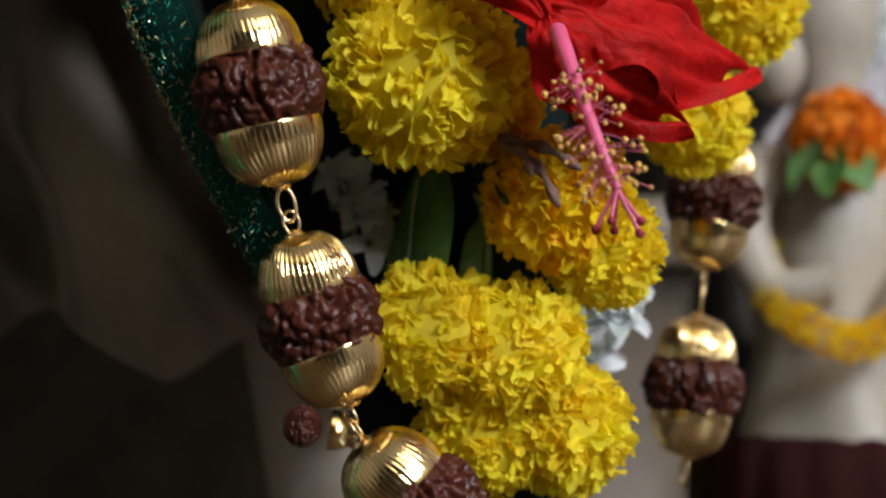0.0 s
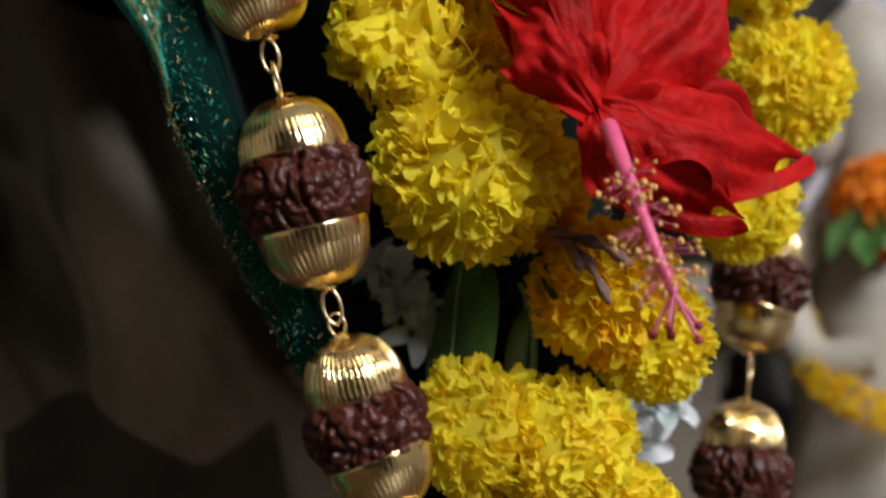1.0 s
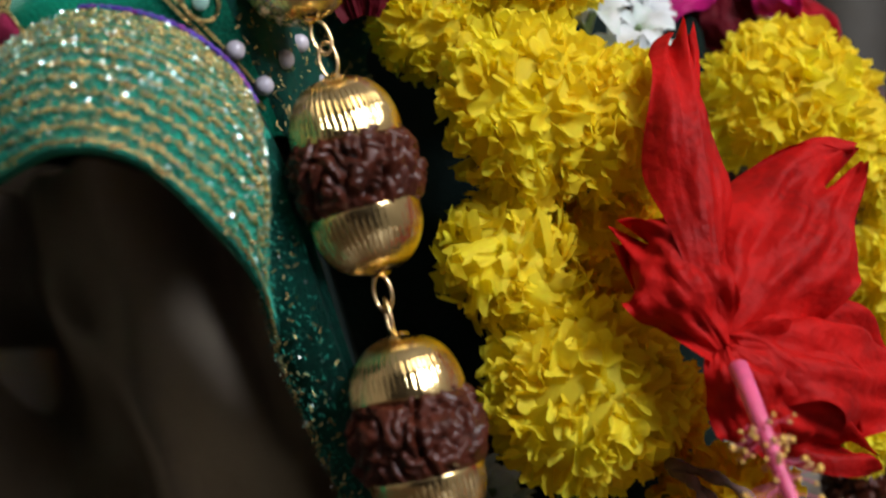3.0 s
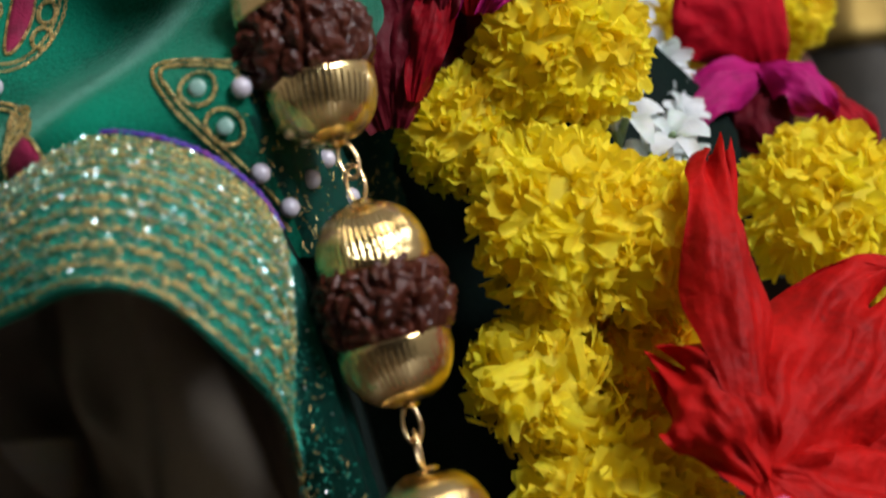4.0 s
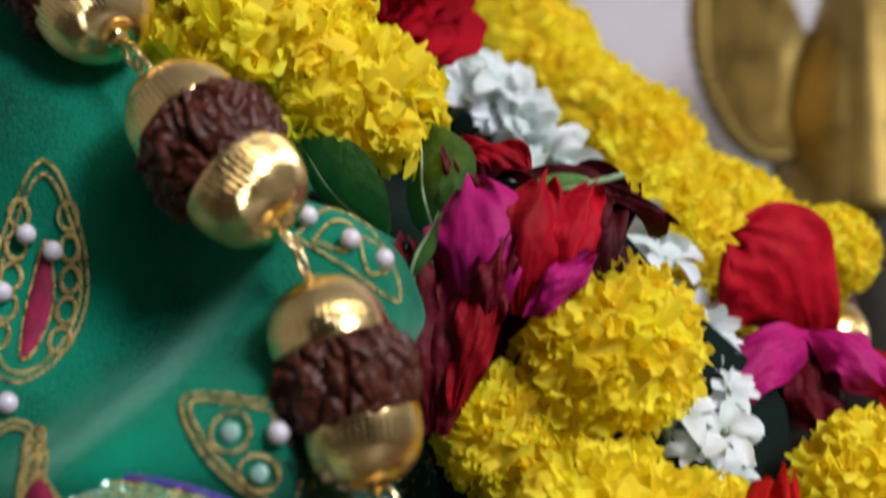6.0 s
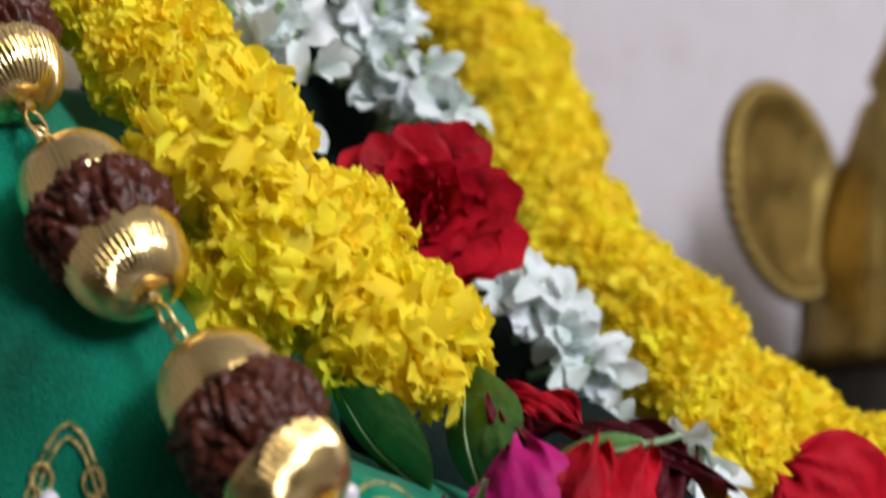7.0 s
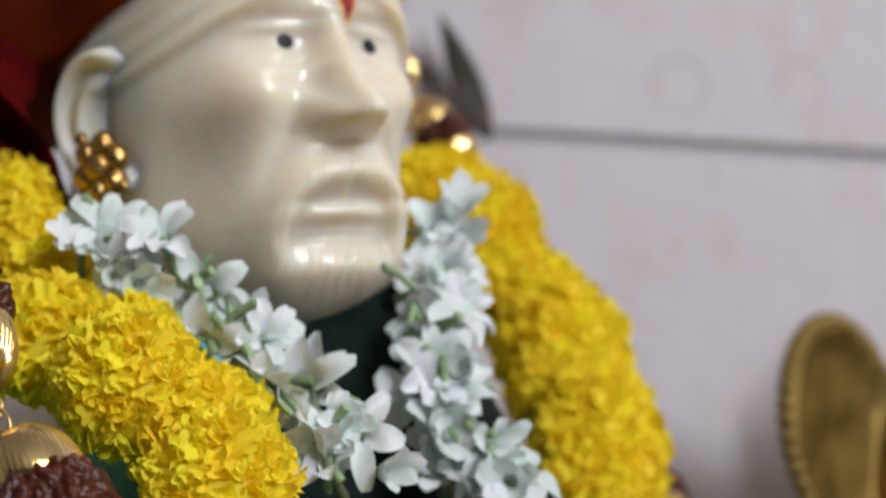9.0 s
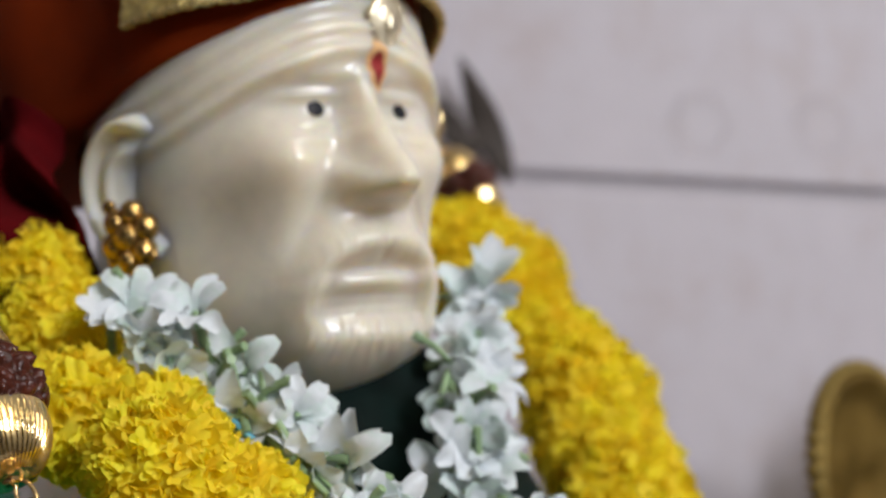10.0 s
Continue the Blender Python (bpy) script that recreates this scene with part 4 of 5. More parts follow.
# ---- flowers ----
def marigold_petals(k, n, R, flat, loose=0.0):
    """The petals of a pompon round z, the foremost first: small ruffled cups, and straps that sprawl where loose."""
    r = random.Random(100 + k)
    out = []
    for i in range(n):
        f = (i + 0.5) / n
        th = math.acos(1 - f * 1.62)
        az = i * 2.39996 + r.uniform(-0.25, 0.25)
        th += r.uniform(-0.07, 0.07)
        d = Vector((math.sin(th) * math.cos(az), math.sin(th) * math.sin(az), math.cos(th) * flat))
        e1 = d.orthogonal().normalized()
        e1 = (Matrix.Rotation(r.uniform(0, 6.28), 3, d) @ e1).normalized()
        e2 = d.cross(e1).normalized()
        d = (d + (e1 * r.uniform(-0.12, 0.12) + e2 * r.uniform(-0.12, 0.12))).normalized() * d.length
        L = R * r.uniform(0.93, 1.07)
        ph, ph2 = r.uniform(0, 6.28), r.uniform(0, 6.28)
        rows = []
        if r.random() < loose:
            w, bend, wave = R * r.uniform(0.12, 0.20), r.uniform(0.25, 0.65), r.uniform(3, 6)
            for a in range(6):
                v = a / 5
                row = []
                for b in range(9):
                    u = b / 4 - 1
                    p = d * L * (0.60 + 0.44 * v - 0.28 * bend * v * v - 0.05 * u * u * v)
                    p += e1 * u * w * (0.45 + 0.6 * v ** 0.7) * (1 - 0.35 * v ** 6)
                    p += e2 * R * (bend * v * v + 0.10 * u * u * v + 0.03 * v * math.sin(wave * u + ph))
                    row.append(p)
                rows.append(row)
        else:
            span, rho = r.uniform(2.6, 5.4), R * r.uniform(0.085, 0.150)
            ecc, lean = r.uniform(0.55, 1.0), r.uniform(0.0, 0.14)
            for a in range(5):
                v = a / 4
                row = []
                for b in range(13):
                    t = (b / 12 - 0.5) * span
                    q = rho * (0.45 + 0.75 * v ** 1.4) * (1 + 0.26 * v * math.sin(3.3 * t + ph))
                    rim = 0.036 * R * v ** 2 * math.sin(4.0 * t + ph2) - 0.03 * R * v ** 6 - 0.10 * R * v * abs(b / 6 - 1) ** 5
                    p = d * (L * (0.64 + 0.36 * v) + rim)
                    p += e1 * (q * math.cos(t) - rho * 0.5 + lean * R * v * v) + e2 * q * ecc * math.sin(t)
                    row.append(p)
                rows.append(row)
        out.append(rows)
    return out


def marigold_kind(k, n=250, R=0.0205, flat=0.86, mt=YELLOW, single=0, loose=0.0):
    """Meshes of one kind of head: heart, joined petals, and the single petals in front."""
    rows = marigold_petals(k, n, R, flat, loose)
    heart = Geo().ball((0, 0, 0), R * (0.80 - 0.12 * loose), 0, 20, (1, 1, flat))
    heart.lathe([(0.001, -R * 0.95), (R * 0.16, -R * 0.93), (R * 0.30, -R * 0.6), (R * 0.42, -R * 0.25)], 14, 1)
    mass = Geo()
    for q in rows[single:]:
        mass.grid(q, 0)
    return heart.mesh("marigold", [mt, CALYX]), mass.mesh("petal_mass", [mt]), [Geo().grid(q, 0).mesh("petal", [mt]) for q in rows[:single]]


MARI = [marigold_kind(0), marigold_kind(1, 230), marigold_kind(2, 240), marigold_kind(3, 190, flat=0.7), marigold_kind(4, 190, flat=0.75)]
MARI_NEAR = [marigold_kind(7, 250, single=100), marigold_kind(8, 250, flat=0.8, single=100), marigold_kind(4, 180, flat=0.75, single=100, loose=0.5)]
MARI_LOOSE = [marigold_kind(12, 210, loose=0.3), marigold_kind(13, 210, loose=0.45), marigold_kind(14, 220, loose=0.2)]
MARI_AMBER = [marigold_kind(5, 220, mt=AMBER), marigold_kind(6, 210, mt=AMBER)]
garland = thing("marigold_garland", "thick garland of frilled yellow marigold heads hung round the statue", "garland")
rng = random.Random(21)


def marigold(p, r, face=(0.25, -1, 0.15), kind=None, jitter=0.45):
    d = Vector(face).normalized() + Vector((rng.uniform(-1, 1), rng.uniform(-1, 1), rng.uniform(-1, 1))) * jitter
    me = kind if kind else MARI[rng.randrange(3)]
    head = part("marigold", me[0], garland, aim(p, d, rng.uniform(0, 6.28), r / 0.0205))
    tagged(part("petal_mass", me[1], head), kind="stuff")
    for q in me[2]:
        part("petal", q, head)
    return head


for p, r, kind in (
    ((-0.0002, 0.352, 0.2830), 0.0222, MARI_NEAR[0]),
    ((0.0290, 0.360, 0.2550), 0.0175, MARI_AMBER[0]),
    ((0.0130, 0.366, 0.2790), 0.0150, MARI_AMBER[1]),
    ((0.0400, 0.372, 0.2440), 0.0150, None),
    ((0.0000, 0.356, 0.2260), 0.0165, MARI[3]),
    ((0.0190, 0.358, 0.2220), 0.0165, MARI[3]),
    ((0.0120, 0.366, 0.2030), 0.0165, None),
    ((0.0300, 0.366, 0.2030), 0.0165, None),
    ((0.0670, 0.400, 0.2770), 0.0150, None),
    ((0.0790, 0.404, 0.3080), 0.0180, None),
    ((0.0520, 0.392, 0.3500), 0.0225, None),
    ((0.0750, 0.402, 0.3380), 0.0150, None),
    ((-0.0105, 0.350, 0.3425), 0.0215, MARI_NEAR[1]),
    ((0.0070, 0.355, 0.3395), 0.0195, None),
    ((-0.0150, 0.352, 0.3110), 0.0165, MARI_NEAR[2]),
    ((0.0080, 0.362, 0.3130), 0.0150, MARI_AMBER[1]),
    ((-0.0085, 0.360, 0.3825), 0.0200, None),
    ((-0.0300, 0.362, 0.3660), 0.0160, None),
    ((0.0130, 0.440, 0.4210), 0.0170, None),
    ((0.0560, 0.452, 0.4170), 0.0130, None),
    ((-0.0625, 0.366, 0.4370), 0.0195, MARI_LOOSE[1]),
    ((-0.0830, 0.358, 0.4530), 0.0195, MARI_LOOSE[0]),
    ((-0.0980, 0.354, 0.4760), 0.0190, MARI_LOOSE[1]),
    ((-0.0960, 0.362, 0.4440), 0.0175, MARI_LOOSE[2]),
    ((-0.0760, 0.372, 0.4570), 0.0170, MARI_LOOSE[2]),
    ((-0.1180, 0.374, 0.5010), 0.0180, None),
    ((-0.1010, 0.370, 0.4760), 0.0170, None),
    ((-0.1270, 0.392, 0.5150), 0.0180, None),
    ((-0.1490, 0.402, 0.5300), 0.0190, None),
    ((-0.1400, 0.380, 0.5240), 0.0170, None),
    ((-0.1690, 0.404, 0.5380), 0.0175, None),
    ((-0.1830, 0.432, 0.5630), 0.0165, None),
    ((-0.1960, 0.442, 0.5800), 0.0155, None),
    ((-0.2100, 0.450, 0.5860), 0.0150, None),
):
    marigold(p, r, kind=kind)
# far strand, from the neck down to the chest
far = catmull([(-0.0860, 0.600, 0.6190), (-0.0770, 0.594, 0.606), (-0.0610, 0.580, 0.5840), (-0.0410, 0.560, 0.5500), (-0.0345, 0.540, 0.5230), (-0.0270, 0.520, 0.4960), (-0.0150, 0.503, 0.4740), (0.0010, 0.485, 0.4540), (0.0190, 0.470, 0.4330), (0.0400, 0.460, 0.4120)], 21)
for i, p in enumerate(far):
    marigold(p + Vector((rng.uniform(-0.004, 0.004), rng.uniform(-0.004, 0.004), rng.uniform(-0.002, 0.002))), rng.uniform(0.0200, 0.0245) * (1.06 if p.z > 0.52 else 0.95), jitter=0.5)


def leaf_mesh(L, w, bend, k, mats):
    r = random.Random(k)
    rows = []
    for i in range(15):
        t = i / 14
        half = w * (math.sin(math.pi * t ** 0.8) ** 0.9 + 0.02)
        row = []
        for j in range(9):
            u = j / 4 - 1
            row.append((u * half, bend * L * t * t + 0.25 * half * u * u + 0.02 * L * math.sin(7 * t + 2 * u + k), L * t))
        rows.append(row)
    g = Geo().grid(rows)
    g.grid([[(x, y + 0.0004, z) for x, y, z in row] for row in rows][::-1])
    return g.mesh("leaf", mats)


def leaf_thing(name, label, group, m, L, w, bend, k, mats):
    """A leaf: blade, raised midrib and short stalk."""
    leaf = thing(name, label, "leaf", group)
    leaf.matrix_world = m
    part("blade", leaf_mesh(L, w, bend, k, mats), leaf)
    rib = [(0, bend * L * (i / 12) ** 2 - 0.0003 + 0.02 * L * math.sin(7 * i / 12 + k), L * i / 12) for i in range(13)]
    part("midrib", Geo().tube(rib, lambda s: 0.0006 * (1 - 0.8 * s), 6).mesh("midrib", [STEM]), leaf, label="pale raised midrib")
    part("stalk", Geo().tube([(0, 0.001, -0.006), (0, 0.0, -0.003), (0, 0, 0.001)], 0.0007, 6).mesh("stalk", [STEM]), leaf, label="short pale stalk")
    return leaf


def sheet_petal(parent, mt, base, ctrl, tip, width, facing, fold, seed, crumple=1.0, full=0.80, jag=0.0):
    """One thin crinkled petal from base over ctrl to tip, its face towards facing."""
    r = random.Random(seed)
    base, ctrl, tip = Vector(base), Vector(ctrl), Vector(tip)
    facing = Vector(facing).normalized()
    ph = r.uniform(0, 6)
    rows = []
    NVP, NUP = 34, 31
    for a in range(NVP + 1):
        v = a / NVP
        p = base * (1 - v) ** 2 + ctrl * 2 * v * (1 - v) + tip * v * v
        t = ((ctrl - base) * 2 * (1 - v) + (tip - ctrl) * 2 * v).normalized()
        s = t.cross(facing).normalized()
        n = s.cross(t).normalized()
        half = width * (0.10 + 0.90 * math.sin(math.pi * min(1.0 if full > 0.7 else 0.5, 0.06 + v * 0.80)) ** 0.8) * (1 if v < full else math.sqrt(max(0.02, 1 - ((v - full) / (1.015 - full)) ** (2 if full > 0.7 else 3.5))))
        row = []
        for b in range(NUP):
            u = b / (NUP - 1) * 2 - 1
            crinkle = min(1.0, width / 0.017) ** 1.5 * 0.0011 * math.sin(9 * u + 4 * v + ph) * v + min(1.0, width / 0.017) ** 1.5 * 0.0007 * math.sin(17 * u + 2 * math.sin(9 * v) + ph) * v
            edge = abs(u) ** 3 * 0.0035 * math.sin(11 * v + ph + 2 * u) + 0.003 * v ** 5 * math.sin(8 * u + ph)
            rough = 0.0012 * noise.noise(Vector((u * 3 + seed, v * 5, seed * 1.7))) + 0.0005 * noise.noise(Vector((u * 8 + seed, v * 7, seed * 0.7)))
            vein = -0.0005 * math.exp(-(u / 0.05) ** 2) * (1 - v)
            q = p + s * (u * half) + n * (-fold * half * u * u + crumple * (crinkle + edge + rough) + vein)
            q += t * (crumple * (0.0018 * v ** 4 * math.sin(13 * u + ph) + 0.0012 * v ** 6 * noise.noise(Vector((u * 9, seed, 0)))))
            tooth = abs((u * 0.75 + 0.525) % 1.0 - 0.5) * 2
            q += t * (jag * v ** 3 * (tooth - 0.6 + 0.4 * noise.noise(Vector((u * 7, seed, 3)))))
            row.append(q)
        rows.append(row)
    g = Geo().grid(rows)
    g.grid([[q + Vector((0, 0.00035, 0)) for q in row] for row in rows][::-1])
    return part("petal", g.mesh("petal", [mt]), parent)


def rosy(name, label, origin, axis, spin, petals, size, mats, opening, seed, group="roses"):
    """A rose: spiralled cupped petals with rolled rims, sepals behind."""
    r = random.Random(seed)
    rose = thing(name, label, "rose", group)
    base = aim(origin, axis, spin)
    for i in range(petals):
        f = i / (petals - 1)
        az = i * 2.39996
        tilt = (0.10 + opening * f) * r.uniform(0.85, 1.15)
        L, w = size * (0.72 + 0.38 * f) * r.uniform(0.9, 1.1), size * (0.36 + 0.36 * f)
        rows = []
        for a in range(11):
            v = a / 10
            row = []
            wid = w * (0.25 + 0.75 * math.sin(math.pi * min(1, v * 0.62 + 0.08)) ** 0.7) * (1 - 0.25 * v ** 6)
            for b in range(13):
                u = b / 6 - 1
                roll = 0.30 * size * f * smooth(0.65, 1.0, v) ** 2
                rad = size * (0.05 + 0.16 * f) + math.sin(tilt) * L * v + roll - 0.20 * size * (1 - f * 0.6) * math.sin(math.pi * v) * -1 * 0.35
                ht = math.cos(tilt) * L * v - 0.22 * roll + 0.03 * size * math.sin(5 * u + seed + i) * v ** 2
                ang = u * wid / max(rad, 0.35 * size)
                ruff = 0.035 * size * math.sin(6.5 * u + i * 1.7) * v ** 3 + 0.03 * size * math.sin(3 * u + i) * v
                rad2 = rad + ruff - 0.12 * size * u * u * v
                row.append((rad2 * math.cos(ang), rad2 * math.sin(ang), ht * (1 - 0.10 * u * u)))
            rows.append(row)
        g = Geo().grid(rows)
        g.grid([[(x * 1.0 + 0.0003, y, z - 0.0003) for x, y, z in row] for row in rows][::-1])
        part("petal", g.mesh("petal", [mats[i % len(mats)]]), rose, base @ Matrix.Rotation(az, 4, "Z"))
    for i in range(5):
        part("sepal", leaf_mesh(size * 0.42, size * 0.10, 0.5, i, [LEAF]), rose, base @ Matrix.Rotation(i * 1.257, 4, "Z") @ pose(0, size * 0.12, 0, -70 - 20 * opening, 0, 0), "green sepal")
    part("hip", Geo().ball(base @ Vector((0, 0, -0.002)), size * 0.17, 0, 12).mesh("hip", [LEAF]), rose)
    return rose


wilted = thing("rose", "wilted crimson rose with magenta outer petals tucked among marigolds", "rose", "roses")
for mt, b, c, t, wd, fc, fo, k, cr in (
    (ROSE_DARK, (-0.0300, 0.368, 0.4150), (-0.024, 0.356, 0.395), (-0.0220, 0.362, 0.3680), 0.0150, (0, -1, 0.1), 0.3, 31, 1.3),
    (ROSE_DARK, (-0.0400, 0.366, 0.4120), (-0.036, 0.356, 0.390), (-0.0380, 0.360, 0.3660), 0.0120, (-0.1, -1, 0), 0.4, 32, 1.2),
    (ROSE_DARK, (-0.0470, 0.352, 0.3640), (-0.054, 0.340, 0.385), (-0.0505, 0.350, 0.4030), 0.0080, (-0.25, -1, 0), 0.35, 33, 0.9),
    (ROSE_DARK, (-0.0445, 0.352, 0.3645), (-0.043, 0.341, 0.380), (-0.0395, 0.350, 0.3960), 0.0080, (-0.1, -1, 0), 0.5, 43, 1.0),
    (MAGENTA, (-0.0362, 0.350, 0.3850), (-0.0365, 0.336, 0.404), (-0.0368, 0.350, 0.4150), 0.0108, (-0.2, -1, 0.1), 0.45, 34, 0.7),
    (ROSE, (-0.0400, 0.348, 0.3690), (-0.036, 0.339, 0.383), (-0.0335, 0.345, 0.3930), 0.0046, (0.1, -1, 0), 0.7, 44, 1.0),
    (ROSE_DARK, (-0.0345, 0.347, 0.3830), (-0.0320, 0.336, 0.394), (-0.0300, 0.345, 0.4020), 0.0040, (0.3, -1, 0), 0.8, 35, 1.6),
    (ROSE, (-0.0275, 0.351, 0.3880), (-0.0255, 0.335, 0.404), (-0.0222, 0.349, 0.4155), 0.0074, (0.1, -1, 0.1), 0.8, 36, 0.8),
    (MAGENTA, (-0.0255, 0.347, 0.3870), (-0.0200, 0.338, 0.393), (-0.0130, 0.346, 0.3990), 0.0036, (0.3, -1, 0.2), 0.7, 37, 1.0),
    (ROSE, (-0.0190, 0.352, 0.3900), (-0.0140, 0.339, 0.401), (-0.0120, 0.351, 0.4140), 0.0064, (0.4, -0.9, 0), 0.8, 38, 0.9),
    (ROSE_DARK, (-0.0160, 0.355, 0.3900), (-0.0060, 0.344, 0.398), (-0.0065, 0.354, 0.4130), 0.0050, (0.6, -0.8, 0), 0.6, 39, 1.2),
    (ROSE_DARK, (-0.0388, 0.362, 0.4170), (-0.018, 0.350, 0.4235), (0.0014, 0.353, 0.4065), 0.0034, (0, -0.8, 0.6), 0.5, 40, 1.6),
    (ROSE, (-0.0410, 0.366, 0.4240), (-0.032, 0.356, 0.4270), (-0.0250, 0.359, 0.4176), 0.0042, (0, -0.9, 0.4), 0.5, 41, 1.2),
    (ROSE_DARK, (-0.0410, 0.366, 0.4270), (-0.040, 0.356, 0.4180), (-0.0330, 0.358, 0.4120), 0.0045, (0, -1, 0.2), 0.5, 42, 1.4),
):
    sheet_petal(wilted, mt, b, c, t, wd, fc, fo, k, cr * 0.75, 0.55)
part("calyx", Geo().ball((-0.041, 0.366, 0.4150), 0.005, 0, 14, (1, 1, 1.4)).mesh("calyx", [CALYX]), wilted, label="green rose calyx")
dark = thing("rose", "dark red rose with broad pointed petals beside white flowers", "rose", "roses")
for mt, b, c, t, wd, fc, fo, k in (
    (ROSE_DARK, (0.0482, 0.420, 0.3965), (0.037, 0.408, 0.388), (0.0290, 0.412, 0.3735), 0.0090, (-0.2, -1, 0), 0.4, 51),
    (ROSE, (0.0495, 0.420, 0.3960), (0.042, 0.400, 0.4130), (0.0300, 0.408, 0.4190), 0.0165, (-0.1, -1, 0.1), 0.25, 52),
    (MAGENTA, (0.0495, 0.414, 0.3967), (0.034, 0.398, 0.3930), (0.0177, 0.402, 0.3785), 0.0080, (-0.1, -0.9, 0.3), 0.5, 53),
    (MAGENTA, (0.0480, 0.414, 0.3974), (0.056, 0.398, 0.3960), (0.0635, 0.403, 0.3825), 0.0068, (0.2, -0.9, 0.3), 0.7, 54),
    (ROSE, (0.0545, 0.416, 0.3926), (0.066, 0.402, 0.388), (0.0730, 0.406, 0.3740), 0.0062, (0.2, -0.9, 0.2), 0.5, 55),
    (ROSE_DARK, (0.0500, 0.416, 0.3950), (0.046, 0.404, 0.3860), (0.0500, 0.408, 0.3740), 0.0075, (0, -1, 0.1), 0.5, 56),
):
    b, c, t = (Vector(q) + Vector((-0.0065, 0.0, -0.0060)) for q in (b, c, t))
    sheet_petal(dark, mt, b, c, t, wd, fc, fo, k, 0.7, 0.62)
rosy("rose", "open red rose laid on the white and yellow garlands", (-0.0620, 0.414, 0.4705), (0.03, -0.95, 0.24), 0.2, 40, 0.0182, [ROSE], 0.95, 9)

# green leaves tucked behind the wilted rose
for p, d, L, w, k in (((-0.0550, 0.3600, 0.4040), (-0.72, -0.12, 0.66), 0.031, 0.0125, 1), ((-0.0450, 0.366, 0.4060), (-0.25, 0.05, 0.93), 0.027, 0.0140, 2), ((-0.0485, 0.345, 0.3945), (0.25, -0.05, 0.95), 0.014, 0.0045, 9), ((-0.012, 0.352, 0.4150), (-0.95, 0.0, -0.22), 0.020, 0.0032, 3)):
    leaf_thing("rose_leaf", "fresh green leaf beside the wilted rose", "rose leaves", aim(p, d, 0.4 * k), L, w, 0.15, k, [LEAF])
for p, d, L, k in (((0.000, 0.374, 0.268), (-0.3, -0.1, -0.9), 0.05, 4), ((0.012, 0.376, 0.252), (0.1, 0.0, -0.9), 0.04, 5), ((-0.006, 0.366, 0.330), (0.4, -0.1, -0.6), 0.022, 6), ((0.010, 0.370, 0.330), (-0.1, -0.1, -0.9), 0.020, 7), ((0.018, 0.36, 0.262), (-0.2, -0.6, -0.9), 0.012, 8)):
    leaf_thing("garland_leaf", "dark green leaf between the marigold heads", "garland leaves", aim(p, d, 0.7 * k), L, L * 0.26, 0.2, k, [LEAF])

# ---- hibiscus ----
hib = thing("hibiscus", "open red hibiscus with crinkled petals and a long pink stamen column", "hibiscus")
HC = Vector((0.0252, 0.327, 0.2910))


sheet_petal(hib, HIBISCUS, HC, (0.0235, 0.320, 0.3260), (0.0205, 0.342, 0.3560), 0.0080, (0.45, -0.9, 0.05), 0.8, 1, 0.9, 0.90)
sheet_petal(hib, HIBISCUS, HC, (0.0420, 0.330, 0.3140), (0.0575, 0.352, 0.3295), 0.0165, (0.25, -0.9, 0.15), 0.55, 2, 1.8, 0.86, jag=0.010)
sheet_petal(hib, HIBISCUS, HC, (0.0500, 0.328, 0.2965), (0.0695, 0.360, 0.2830), 0.0150, (0.0, -0.85, 0.45), 0.45, 3, 1.5)
sheet_petal(hib, HIBISCUS, HC, (0.0400, 0.322, 0.2830), (0.0530, 0.343, 0.2715), 0.0130, (0.1, -0.95, 0.1), 0.4, 4, 1.5)
sheet_petal(hib, HIBISCUS, HC, (0.0150, 0.316, 0.3060), (0.0085, 0.334, 0.3135), 0.0110, (0.1, -0.95, -0.25), 0.5, 5, 1.4, 0.88)
sheet_petal(hib, HIBISCUS, HC, (0.0270, 0.318, 0.2800), (0.0340, 0.330, 0.2690), 0.0075, (-0.2, -0.95, 0.05), 0.5, 6)
col = catmull([(0.0272, 0.3220, 0.2865), (0.0285, 0.3150, 0.2800), (0.0303, 0.3105, 0.2725), (0.0336, 0.3060, 0.2615), (0.0365, 0.3040, 0.2530)], 40)
column = part("stamen_column", Geo().tube(col, lambda s: 0.0019 - 0.0009 * s, 14).mesh("stamen_column", [PINK]), hib, label="long glossy pink stamen column")
rng = random.Random(4)
fil, ant = Geo(), Geo()
for k in range(95):
    s = 0.38 + 0.60 * rng.random()
    c = col[int(s * 39)]
    t = (col[min(39, int(s * 39) + 1)] - col[int(s * 39) - 1]).normalized()
    d = (Matrix.Rotation(rng.uniform(0, 6.28), 3, t) @ t.orthogonal().normalized() + t * rng.uniform(0.0, 0.7)).normalized()
    L = rng.uniform(0.0035, 0.0075) * (0.7 + 0.5 * s)
    fil.tube([c, c + d * L * 0.5 + Vector((0, 0, 0.0003)), c + d * L], 0.00012, 4)
    ant.ball(c + d * L, rng.uniform(0.00042, 0.00075), 0, 6, (1, 1, rng.uniform(0.7, 1.3)))
tagged(part("filament_tuft", fil.mesh("filament_tuft", [PINK]), column), kind="stuff")
tagged(part("pollen_tuft", ant.mesh("pollen_tuft", [ANTHER]), column, label="pollen-dusted yellow anthers"), kind="stuff")
